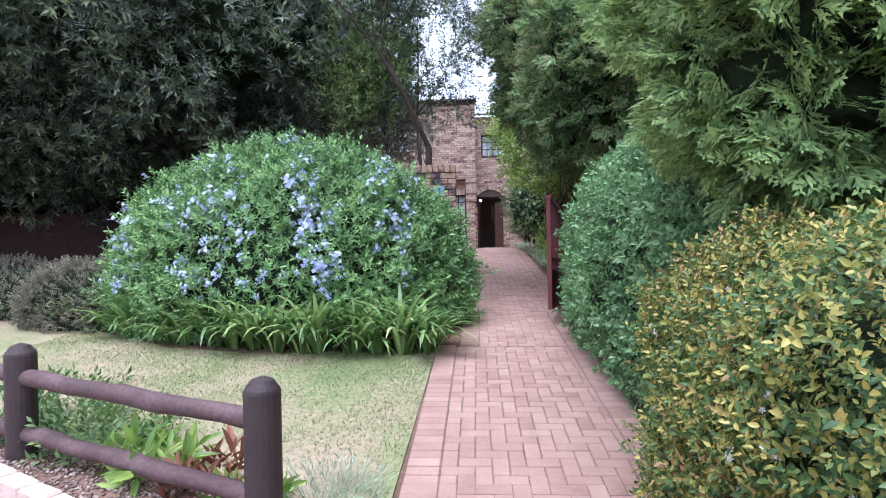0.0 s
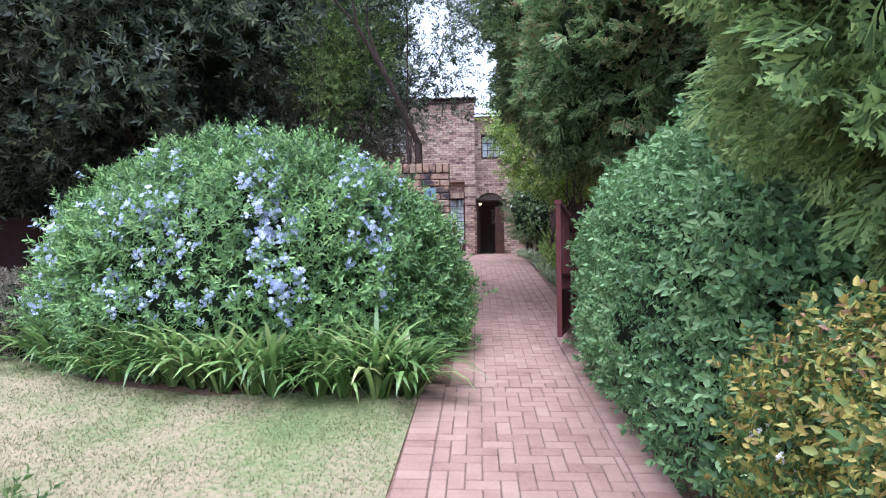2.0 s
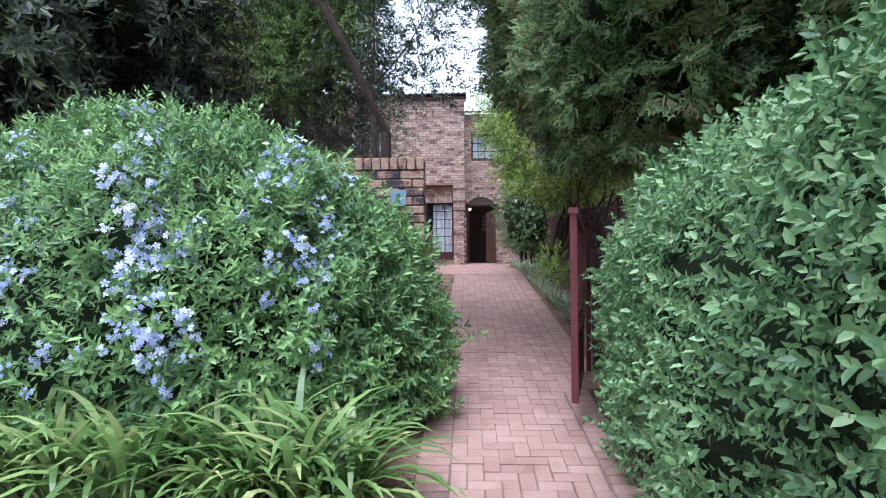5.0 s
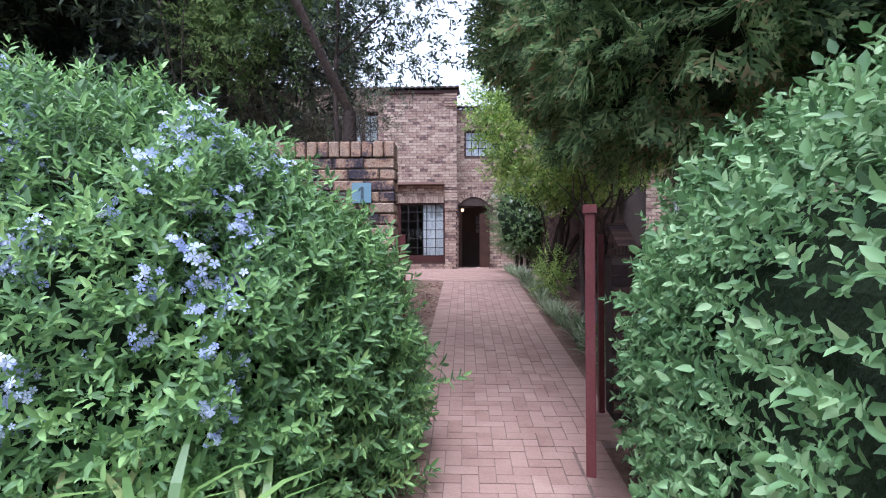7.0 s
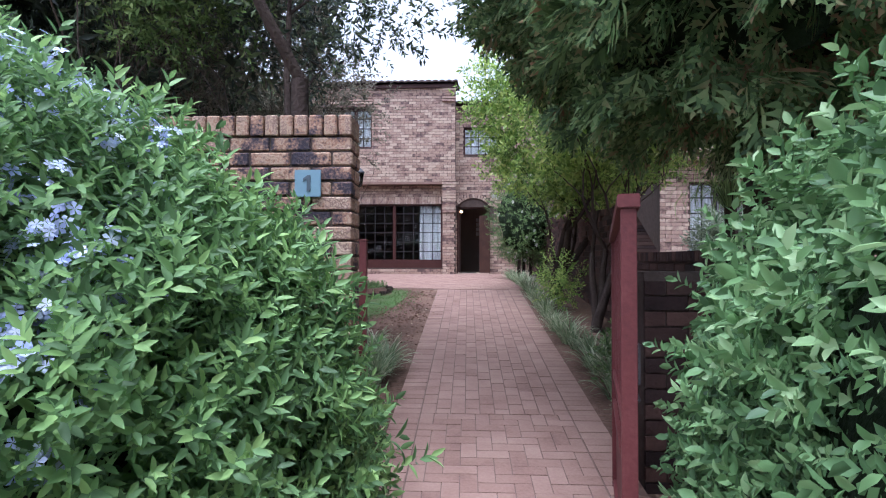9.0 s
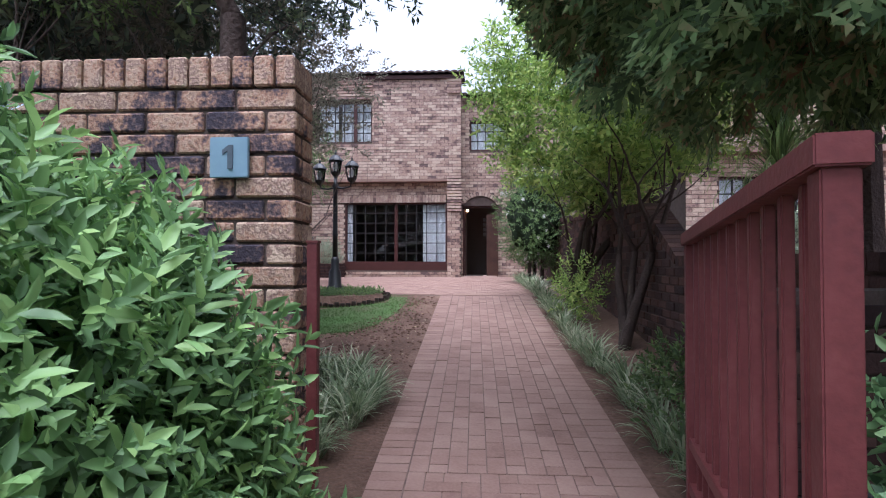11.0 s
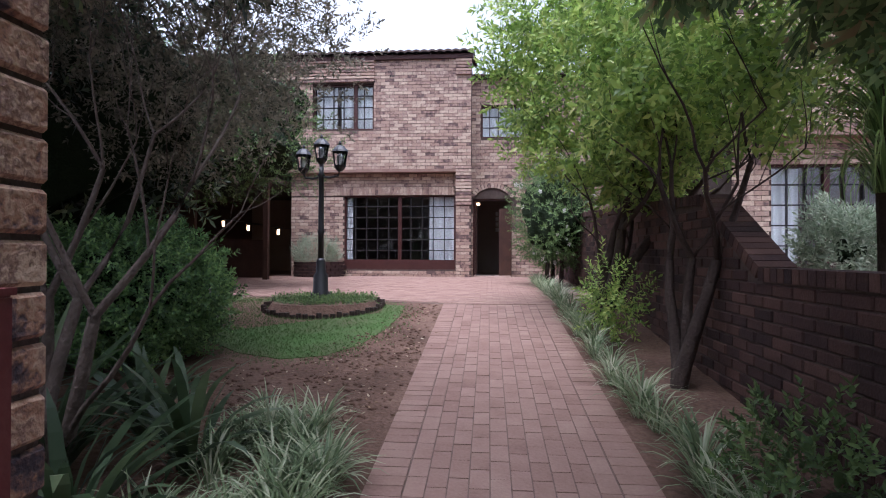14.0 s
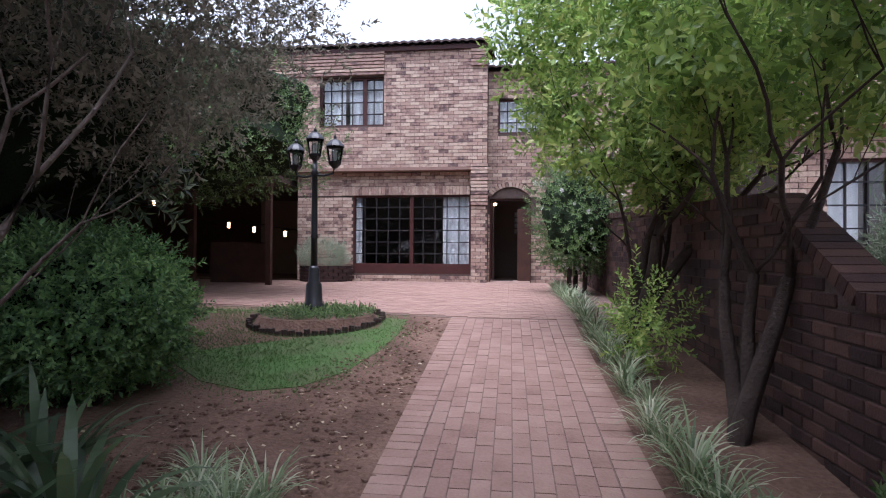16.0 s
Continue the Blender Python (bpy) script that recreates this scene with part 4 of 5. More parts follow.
def leaf_tree(name, label, base, stems, c, r, mat, templates, clumps, per, size, seed, bark, depth=3, length=1.1, radius=0.08, extra_low=None, lift=0.3, spread=0.5, category="tree", dense=0.0):
    """Forked stems, with leaf clumps at the twig ends and through the crown."""
    t = thing(name, label, category, base)
    rr = random.Random(seed)
    bm, tips = bmesh.new(), []
    for d in stems:
        branching(bm, (base[0] + rr.uniform(-0.06, 0.06), base[1] + rr.uniform(-0.06, 0.06), base[2] - 0.1), d, length, radius * rr.uniform(0.75, 1.1), depth, rr, tips, spread, lift)
    part("trunk", bm, bark, t, smooth=True)
    mids, _ = clumps_in(clumps, c, r, seed, 0.3, extra_low)
    tp = np.array([p for p, d in tips])
    ins = (((tp - np.array(c)) / (np.array(r) * 1.15)) ** 2).sum(1) < 1
    mids = np.concatenate([mids, tp[ins]])
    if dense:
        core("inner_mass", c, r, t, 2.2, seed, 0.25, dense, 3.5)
    crown("crown", mat, templates, mids, per, size, t, centre=c)
    return t


rosette = [sprig(210 + k, 10, 0.12, 0.13, 0.040, 1.15, True) for k in range(4)]
broadleaf = [sprig(225 + k, 9, 0.20, 0.095, 0.042, 1.2, True) for k in range(4)]
fine = [sprig(220 + k, 9, 0.16, 0.06, 0.024, 1.0, True) for k in range(4)]
# large dark evergreen behind the wall
leaf_tree("evergreen_tree", "large dark evergreen tree spreading behind the wall", (-6.0, 10.5, gz(10.5)), [(0.1, -0.1, 1), (-0.3, 0.1, 1)], (-5.6, 9.6, 6.2), (4.9, 3.0, 3.2), M_dark_leaf, rosette, 620, 24, 0.45, 33, M_bark_dark, 3, 2.6, 0.2, 3.1, dense=0.5)
leaf_tree("evergreen_tree", "dark leafy tree joined into the evergreen canopy", (-11.0, 10.8, gz(10.8)), [(0.1, -0.1, 1), (-0.3, 0.1, 1)], (-9.8, 9.2, 5.1), (4.2, 2.4, 3.5), M_dark_leaf, rosette, 360, 22, 0.5, 34, M_bark_dark, 3, 2.6, 0.2, 1.9, dense=0.55)
leaf_tree("evergreen_tree", "dark dense tree filling the shade behind the wall", (-7.5, 13.5, gz(13.5)), [(0.1, -0.1, 1), (-0.3, 0.1, 1)], (-8.0, 13.2, 4.2), (5.5, 1.4, 3.6), M_dark_leaf, rosette, 260, 20, 0.5, 35, M_bark_dark, 3, 2.0, 0.2, 1.6, dense=0.8)
leaf_tree("evergreen_tree", "dark evergreen tree at the end of the boundary wall", (-15.5, 11.5, gz(11.5)), [(0.1, -0.1, 1), (-0.3, 0.1, 1)], (-15.0, 11.0, 4.6), (3.6, 2.6, 4.0), M_dark_leaf, rosette, 200, 20, 0.5, 36, M_bark_dark, 3, 2.2, 0.2, 1.2, dense=0.8)
# grey-barked tree just behind the gateway wall
leaf_tree("garden_tree", "grey-barked tree with forked limbs behind the gate wall", (-0.85, 8.5, gz(8.5)), [(0.26, 0.03, 1)], (-0.75, 9.0, 5.0), (1.35, 1.2, 1.45), M_dark_leaf, fine, 90, 15, 0.26, 44, M_bark_dark, 5, 2.45, 0.085, 3.7, 0.5, 0.42)
leaf_tree("garden_tree", "soft light green tree in front of the evergreen", (-2.1, 9.0, gz(9.0)), [(0.1, 0, 1.2), (-0.2, 0.05, 1)], (-1.75, 9.0, 4.7), (0.75, 0.7, 0.95), M_thuja, fine, 80, 20, 0.24, 42, M_bark, 3, 1.4, 0.05, 3.4, 0.5, 0.4)
# multi-stemmed tree beside the lawn
leaf_tree("multistem_tree", "multi-stemmed tree with thin grey stems beside the lawn", (-1.75, 9.55, gz(9.55)), [(0.22, 0.22, 1), (0.45, 0.12, 1), (-0.1, 0.35, 1), (-0.4, 0.2, 1)], (-2.6, 12.0, 4.5), (1.75, 2.0, 1.45), M_grey_leaf, fine, 230, 20, 0.34, 43, M_bark, 4, 1.15, 0.055, 2.9, 0.5, 0.4)
# creeper canopy over the porch
leaf_tree("creeper_tree", "dark leafy canopy hanging over the porch", (-7.5, 16.6, gz(16.6)), [(0.1, 0, 1), (0.4, 0.2, 1)], (-4.8, 17.3, 4.6), (2.1, 1.6, 1.5), M_mid_leaf, fine, 240, 20, 0.42, 47, M_bark_dark, 3, 1.7, 0.12, 3.2, dense=0.75)
leaf_tree("creeper_tree", "dark leafy tree shading the end of the porch", (-9.5, 14.6, gz(14.6)), [(0.1, 0, 1), (0.4, 0.2, 1)], (-7.6, 14.4, 5.0), (2.8, 1.8, 2.0), M_dark_leaf, fine, 200, 20, 0.45, 48, M_bark_dark, 3, 1.7, 0.12, 3.0, dense=0.75)
# fresh green trees by the wall
leaf_tree("green_tree", "light green leafy tree beside the garden wall", (1.75, 13.8, gz(13.8)), [(-0.05, 0.1, 1), (0.22, 0.0, 1), (0.1, -0.12, 1)], (2.1, 14.4, 4.8), (1.5, 1.7, 1.75), M_light_leaf, broadleaf, 190, 15, 0.32, 51, M_bark_dark, 3, 1.25, 0.085, 3.1)
leaf_tree("green_tree", "leaning green tree with dark forked stems beside the path", (1.9, 11.65, gz(11.65)), [(0.15, 0.1, 1), (0.28, -0.05, 1), (0.02, 0.3, 1)], (2.7, 12.3, 4.35), (1.7, 1.5, 1.15), M_light_leaf, broadleaf, 85, 12, 0.30, 53, M_bark_dark, 3, 1.15, 0.062, 3.1, 0.2, 0.55)
# white flowering climber by the door
ob_, p_, n_ = hedge("flowering_shrub", "dark green shrub with white star flowers beside the door", (1.75, 18.6, 3.0), (0.75, 0.8, 1.1), M_mid_leaf, fine, 1600, (0.7, 1.2), 2.2, 61, 0.2, 0.75, 0.3, 0.3, "shrub")
pick = rng.choice(np.where(n_[:, 1] < 0.2)[0], 40)
scatter("blossom", M_white_petal, [blossom(230 + k, 1, 0.02, 0.05) for k in range(2)], p_[pick] + n_[pick] * 0.08, n_[pick] + np.array((0, -0.6, 0)), rng.uniform(0.7, 1.2, 40), ob_, "white star flowers")
bm = bmesh.new()
for x, y in ((1.6, 18.4), (1.75, 18.7), (1.9, 18.5)):
    tube(bm, [(x, y, 1.5), (x + 0.03, y, 2.2), (x - 0.05, y + 0.05, 3.0)], [0.05, 0.045, 0.02], 6)
part("trunk", bm, M_bark_dark, ob_)
# rounded shrub beside the inner lawn
lawn_shrub, p_, n_ = hedge("clipped_shrub", "rounded leafy shrub with small pale flowers beside the lawn", (-2.84, 12.05, 1.80), (0.76, 0.70, 0.60), M_plumbago, [sprig(240 + k, 9, 0.10, 0.045, 0.022, 1.0, True) for k in range(4)], 4200, (0.7, 1.4), 2.3, 63, 0.17, 0.7, 0.4, 0.35, "shrub", 5.0)
part("trunk", tube(bmesh.new(), [(-2.8, 12.0, 1.1), (-2.82, 12.02, 1.4), (-2.84, 12.05, 1.8)], [0.06, 0.05, 0.03], 8), M_bark_dark, lawn_shrub)
pick = rng.choice(len(p_), 60)
scatter("blossom", M_white_petal, [blossom(234 + k, 2, 0.02, 0.013) for k in range(2)], p_[pick] + n_[pick] * 0.06, n_[pick], rng.uniform(0.7, 1.2, 60), lawn_shrub, "tiny pale flowers")
hedge("clipped_shrub", "dark leafy shrub under the multi-stemmed tree", (-4.6, 11.4, 1.5), (1.3, 1.1, 0.9), M_mid_leaf, [sprig(244 + k, 9, 0.10, 0.05, 0.024, 1.0, True) for k in range(4)], 3000, (0.8, 1.3), 2.6, 64, 0.1, 0.85, 0.4, 0.2, "shrub")
# greyish shrub at the end of the plumbago
hedge("dusky_shrub", "low dusky shrub beside the plumbago", (-5.2, 7.1, 0.85), (0.9, 0.6, 0.62), M_grey_leaf, [sprig(250 + k, 9, 0.09, 0.04, 0.018, 1.0, True) for k in range(4)], 3200, (0.7, 1.2), 2.4, 65, 0.1, 0.85, 0.4, 0.15, "shrub")
hedge("dusky_shrub", "low dusky shrub in shade by the wall", (-7.0, 7.6, 0.95), (1.1, 0.5, 0.6), M_grey_leaf, [sprig(254 + k, 9, 0.09, 0.04, 0.018, 1.0, True) for k in range(4)], 2200, (0.7, 1.2), 2.4, 66, 0.1, 0.85, 0.4, 0.15, "shrub")

# ---- strap-leaved plants ----
aga = []
for k in range(4):
    v, f = strap_clump(400 + k, 52, 0.74, 0.038, 1.75, 6, 0.1)
    me = mesh_of("strap_leaves", v, f, M_strap)
    t = thing("agapanthus", "agapanthus clump of arching green strap leaves", "plant", (0, 0, -50), "agapanthus border")
    place("strap_leaves", me, t, local=Matrix.Translation((0, 0, -50)))
    aga.append(t)


def clone(src, x, y, rz, s=1.0, lift=0.0):
    c = copy_thing(src, Matrix.Translation((x, y, gz(y) + lift)) @ Matrix.Rotation(rz, 4, "Z"))
    c.scale = (s, s, s)
    return c


shade = []
for k in range(3):
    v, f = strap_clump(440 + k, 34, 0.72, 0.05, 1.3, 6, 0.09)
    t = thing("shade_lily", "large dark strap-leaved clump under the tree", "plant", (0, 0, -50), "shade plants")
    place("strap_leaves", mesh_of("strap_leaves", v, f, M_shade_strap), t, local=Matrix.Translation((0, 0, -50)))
    shade.append(t)
r_ = random.Random(9)


def border_y(x):
    return 5.52 if x > -1.6 else 5.52 + (-1.6 - x) * 0.24 + max(0, -3.2 - x) * 0.22


x = -0.55
while x > -8.0:
    for row in (0, 1):
        clone(aga[r_.randrange(4)], x + r_.uniform(-0.08, 0.08), border_y(x) + 0.02 + row * 0.26 + r_.uniform(-0.06, 0.06), r_.uniform(0, 6.28), r_.uniform(0.85, 1.2) * (1 if x > -4.2 else 0.8))
    x -= 0.27
stripe = []
for k in range(3):
    v, f = strap_clump(420 + k, 46, 0.36, 0.012, 1.5, 5, 0.05)
    t = thing("striped_lilyturf", "low tuft of cream-striped grassy leaves beside the path", "plant", (0, 0, -50), "lilyturf along the path")
    place("striped_leaves", mesh_of("striped_leaves", v, f, M_stripe), t, local=Matrix.Translation((0, 0, -50)))
    stripe.append(t)
for i in range(44):
    clone(stripe[i % 3], r_.uniform(-1.05, -0.38), 9.0 + i * 0.04 + r_.uniform(-0.08, 0.08), r_.uniform(0, 6.28), r_.uniform(0.7, 1.15))
for i in range(50):
    y = 8.6 + i * 0.22
    clone(stripe[i % 3], 1.46 + 0.06 * math.sin(i * 1.7) + (0.1 if y < 11 else 0), y, r_.uniform(0, 6.28), r_.uniform(0.8, 1.15))
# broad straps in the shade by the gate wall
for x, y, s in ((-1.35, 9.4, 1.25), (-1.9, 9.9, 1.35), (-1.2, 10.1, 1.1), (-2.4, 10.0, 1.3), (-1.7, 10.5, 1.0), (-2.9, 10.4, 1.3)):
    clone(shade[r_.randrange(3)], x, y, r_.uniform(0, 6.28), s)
for t in aga + stripe + shade:
    for o in list(t.children_recursive) + [t]:
        bpy.data.objects.remove(o)

# small plants along the right wall
hedge("small_shrub", "small light green shrub beside the path", (1.70, 12.95, 1.66), (0.30, 0.34, 0.40), M_light_leaf, [sprig(260 + k, 10, 0.2, 0.055, 0.022, 1.1) for k in range(3)], 170, (0.6, 1.2), 2, 71, 0.55, 0.12, 0.7, 0.8, "shrub")
hedge("small_shrub", "dark leafy undergrowth at the foot of the wall", (1.85, 9.4, 1.1), (0.35, 0.8, 0.4), M_mid_leaf, [sprig(264 + k, 8, 0.1, 0.05, 0.024) for k in range(3)], 420, (0.7, 1.2), 2, 72, 0.25, 0.3, 0.5, 0.5, "shrub")
hedge("small_shrub", "grey-leaved shrub behind the low wall", (4.4, 13.6, 2.2), (0.45, 0.4, 0.5), M_silver, [sprig(268 + k, 8, 0.14, 0.07, 0.022) for k in range(3)], 900, (0.8, 1.3), 2, 73, 0.3, 0.3, 0.5, 0.5, "shrub")

# spiky yucca behind the low wall
yu = thing("yucca", "tall yucca with drooping narrow leaves behind the low wall", "yucca", (3.8, 12.1, gz(12.1)))
part("trunk", tube(bmesh.new(), [(3.8, 12.1, 1.0), (3.78, 12.1, 2.2), (3.7, 12.05, 3.6)], [0.10, 0.08, 0.07], 9), M_bark_dark, yu)
for k, (zz, cnt, ln, dr) in enumerate(((3.55, 340, 1.3, 2.2), (3.15, 240, 1.2, 2.9), (2.7, 170, 1.1, 3.2), (4.1, 220, 1.1, 1.6))):
    v, f = strap_clump(500 + k, cnt, ln, 0.014, dr, 7, 0.12)
    place("spiky_leaves", mesh_of("spiky_leaves", v + np.array((3.74, 12.07, zz)), f, M_thuja), yu)

# ---- street lamp in its round bed ----
LX, LY = -1.95, 14.84
LZ = gz(LY)
bed = thing("round_bed", "round flower bed edged with short upright logs", "flower bed", (-1.85, 14.75, LZ))
bm = bmesh.new()
bmesh.ops.create_cone(bm, cap_ends=True, segments=40, radius1=0.78, radius2=0.70, depth=0.12, matrix=Matrix.Translation((-1.85, 14.7, LZ + 0.0)))
part("soil", bm, M_soil, bed)
for k in range(60):
    a = 2 * math.pi * k / 60
    x, y = -1.85 + 0.81 * math.cos(a), 14.70 + 0.81 * math.sin(a)
    h = 0.06 + 0.015 * math.sin(k * 2.3)
    part("edging_log", tube(bmesh.new(), [(x, y, gz(y) - 0.05), (x, y, gz(y) + h)], [0.038, 0.034], 7), M_bark_dark, bed)
p = scatter_in(750, [(-1.85 + 0.72 * math.cos(a), 14.75 + 0.72 * math.sin(a)) for a in np.linspace(0, 6.1, 20)], 8)
gc = scatter("ground_cover", M_mid_leaf, [sprig(280 + k, 8, 0.12, 0.04, 0.02) for k in range(3)], p * np.array((1, 1, 0)) + np.array((0, 0, LZ + 0.055)), np.array((0, 0, 1)) + rng.normal(0, 0.4, p.shape), rng.uniform(0.4, 1.0, len(p)), None)
tagged(gc, "low green leafy plants filling the round bed", "plants", kind="stuff")

lamp = thing("street_lamp", "black cast-iron garden lamp post with three lanterns", "lamp", (LX, LY, LZ + 0.1))
part("base", lathe(bmesh.new(), LX, LY, [(0.14, LZ + 0.06), (0.14, LZ + 0.16), (0.11, LZ + 0.19), (0.10, LZ + 0.42), (0.07, LZ + 0.46), (0.065, LZ + 0.62), (0.045, LZ + 0.66)]), M_iron, lamp, smooth=True)
part("pole", lathe(bmesh.new(), LX, LY, [(0.045, LZ + 0.64), (0.04, LZ + 1.0), (0.05, LZ + 1.03), (0.04, LZ + 1.06), (0.036, LZ + 1.8), (0.055, LZ + 1.84), (0.032, LZ + 1.88), (0.03, LZ + 2.02)]), M_iron, lamp, smooth=True)
bm = bmesh.new()
for s in (-1, 1):
    tube(bm, [(LX, LY, LZ + 1.82), (LX + s * 0.14, LY - s * 0.05, LZ + 1.80), (LX + s * 0.27, LY - s * 0.1, LZ + 1.82), (LX + s * 0.30, LY - s * 0.11, LZ + 1.90)], [0.018, 0.015, 0.015, 0.02], 8)
part("arm", bm, M_iron, lamp, "curved iron cross arm")
for x, y, z in ((LX, LY, LZ + 2.0), (LX - 0.30, LY + 0.11, LZ + 1.88), (LX + 0.30, LY - 0.11, LZ + 1.88)):
    lan = part("lantern", lathe(bmesh.new(), x, y, [(0.03, z), (0.075, z + 0.05), (0.085, z + 0.08), (0.075, z + 0.085)], 8), M_iron, lamp)
    for nm, prof, mt in (("lantern_glass", [(0.072, z + 0.085), (0.105, z + 0.27)], M_glass), ("lantern_roof", [(0.125, z + 0.27), (0.115, z + 0.29), (0.06, z + 0.35), (0.02, z + 0.37), (0.02, z + 0.40), (0.004, z + 0.43)], M_iron), ("bulb", [(0.012, z + 0.08), (0.03, z + 0.13), (0.03, z + 0.2), (0.01, z + 0.23)], M_curtain)):
        k = part(nm, lathe(bmesh.new(), x, y, prof, 8), mt)
        k.parent = lan
    bm = bmesh.new()
    for i in range(8):
        a = 2 * math.pi * i / 8
        tube(bm, [(x + 0.076 * math.cos(a), y + 0.076 * math.sin(a), z + 0.08), (x + 0.108 * math.cos(a), y + 0.108 * math.sin(a), z + 0.275)], [0.006, 0.006], 4)
    k = part("lantern_cage", bm, M_iron)
    k.parent = lan

# ---- open garden gate ----
A, B = Vector((0.86, 6.62, 0)), Vector((1.17, 7.93, 0))
gate = thing("garden_gate", "open oxide-red steel garden gate with vertical bars", "gate", (B.x, B.y, 0.75))
along = (B - A).normalized()
turn = Matrix.Rotation(math.atan2(along.y, along.x), 4, "Z")
L = (B - A).length


def gate_part(name, u0, u1, w0, w1, z0, z1, bevel=0.003, mat=None):
    bm = boxed(u0, u1, w0, w1, z0, z1, bevel=bevel)
    for v in bm.verts:
        v.co.z += 0.07 * (1 - v.co.x / L)
    bm.transform(Matrix.Translation(A) @ turn)
    return part(name, bm, mat or M_gate, gate)


z0, z1 = 0.78, 2.11
gate_part("stile", 0, 0.05, -0.025, 0.025, z0, z1)
gate_part("stile", L - 0.05, L, -0.025, 0.025, z0, z1)
gate_part("top_rail", -0.01, L + 0.01, -0.035, 0.035, z1, z1 + 0.045)
gate_part("rail", 0.05, L - 0.05, -0.02, 0.02, z0, z0 + 0.045)
gate_part("rail", 0.05, L - 0.05, -0.02, 0.02, 1.38, 1.42)
gate_part("rail", 0.05, L - 0.05, -0.02, 0.02, 1.22, 1.26)
gate_part("panel", 0.05, L - 0.05, -0.004, 0.004, z0 + 0.045, 1.22)
for i in range(11):
    u = 0.05 + (L - 0.1) * (i + 0.7) / 11.4
    gate_part("bar", u - 0.011, u + 0.011, -0.011, 0.011, 1.42, z1)
for i in range(11):
    u = 0.05 + (L - 0.1) * (i + 0.7) / 11.4
    gate_part("bar", u - 0.008, u + 0.008, -0.013, 0.005, 1.26, 1.38)
gate_part("lock_box", 0.005, 0.045, -0.034, -0.024, 1.55, 1.68, mat=M_iron)
gate_part("bolt", -0.03, 0.09, -0.032, -0.024, 1.50, 1.512, mat=M_iron)
for u, w in ((PX + 0.055, 7.9), (1.25, 7.99)):
    t = thing("gate_post", "slim oxide-red steel gate post", "gate post", (u, w, gz(w)), "gate posts")
    part("post", boxed(u - 0.02, u + 0.02, w - 0.02, w + 0.02, gz(w) - 0.05, 2.12, bevel=0.003), M_gate, t)
    part("cap", boxed(u - 0.022, u + 0.022, w - 0.022, w + 0.022, 2.12, 2.13), M_gate, t)

# number plaque
plq = thing("number_plaque", "blue-grey square plaque with the number one", "sign", (-0.53, PY - 0.02, 2.36))
part("plate", boxed(-0.605, -0.46, PY - 0.026, PY - 0.008, 2.36, 2.51, bevel=0.003), M_plaque, plq)
bm = bmesh.new()
stem = [(-0.006, 0), (0.014, 0), (0.014, 0.088), (-0.002, 0.088), (-0.026, 0.070), (-0.026, 0.053), (-0.006, 0.066)]
lo = [bm.verts.new((-0.53 + x, PY - 0.026, 2.392 + z)) for x, z in stem]
hi = [bm.verts.new((-0.53 + x, PY - 0.030, 2.392 + z)) for x, z in stem]
bm.faces.new(hi)
for k in range(len(stem)):
    bm.faces.new((lo[k - 1], lo[k], hi[k], hi[k - 1]))
bmesh.ops.recalc_face_normals(bm, faces=bm.faces[:])
tx = part("numeral", bm, M_numeral, plq)
tx["label"] = "dark numeral 1"

# ---- pole fence, kerb and small plants in front ----
P1, P2, P3 = Vector((-0.97, 2.38, 0)), Vector((-2.72, 3.08, 0)), Vector((-4.6, 3.85, 0))
for p, top in ((P1, 1.05), (P2, 1.09), (P3, 1.15)):
    t = thing("fence_post", "dark stained round timber fence post with chamfered top", "fence post", (p.x, p.y, gz(p.y)), "pole fence")
    part("post", lathe(bmesh.new(), p.x, p.y, [(0.082, gz(p.y) - 0.1), (0.082, top - 0.07), (0.078, top - 0.055), (0.05, top - 0.015), (0.01, top)], 20), M_post, t)
for (a, za), (b, zb) in (((P2, 0.89), (P1, 0.85)), ((P2, 0.56), (P1, 0.50)), ((P3, 0.95), (P2, 0.89)), ((P3, 0.62), (P2, 0.56))):
    t = thing("fence_rail", "weathered round timber rail between the fence posts", "fence rail", ((a.x + b.x) / 2, (a.y + b.y) / 2, (za + zb) / 2), "pole fence")
    pts = [Vector((a.x, a.y, za)).lerp(Vector((b.x, b.y, zb)), k / 8) + Vector((0, 0, 0.006 * math.sin(k * 2.1))) for k in range(9)]
    part("rail", tube(bmesh.new(), pts, [0.048 + 0.004 * math.sin(k * 1.7) for k in range(9)], 12), M_rail, t, smooth=True)
for i in range(16):
    u = i / 15
    x, y = -1.0 - 3.1 * u, 2.03 + 1.53 * u
    k = new("kerb_stone", block_mesh("kerb_stone", 0.225, 0.11, 0.22, M_kerb, 0.012))
    k.matrix_basis = Matrix.Translation((x, y, gz(y) - 0.06)) @ Matrix.Rotation(math.atan2(1.53, -3.1) + math.pi + rng.uniform(-0.03, 0.03), 4, "Z")
    tagged(k, "pale kerb block edging the gravel strip", "kerb", "kerb blocks")
bank = [(-1.0, 2.09), (-0.85, 2.3), (-0.95, 2.55), (-2.7, 3.3), (-4.6, 4.1), (-4.3, 3.7)]
patch("gravel_bed", bank, 0.12, M_soil, "raised bed of brown gravel and soil", "gravel bed", 0.16)
q = scatter_in(5200, bank, 5)
pebble = (np.array([(1, 0, 0), (-1, 0, 0), (0, 0.8, 0), (0, -0.8, 0), (0, 0, 0.6), (0, 0, -0.6)]) * 0.014, np.array([(0, 2, 4), (2, 1, 4), (1, 3, 4), (3, 0, 4), (2, 0, 5), (1, 2, 5), (3, 1, 5), (0, 3, 5)]))
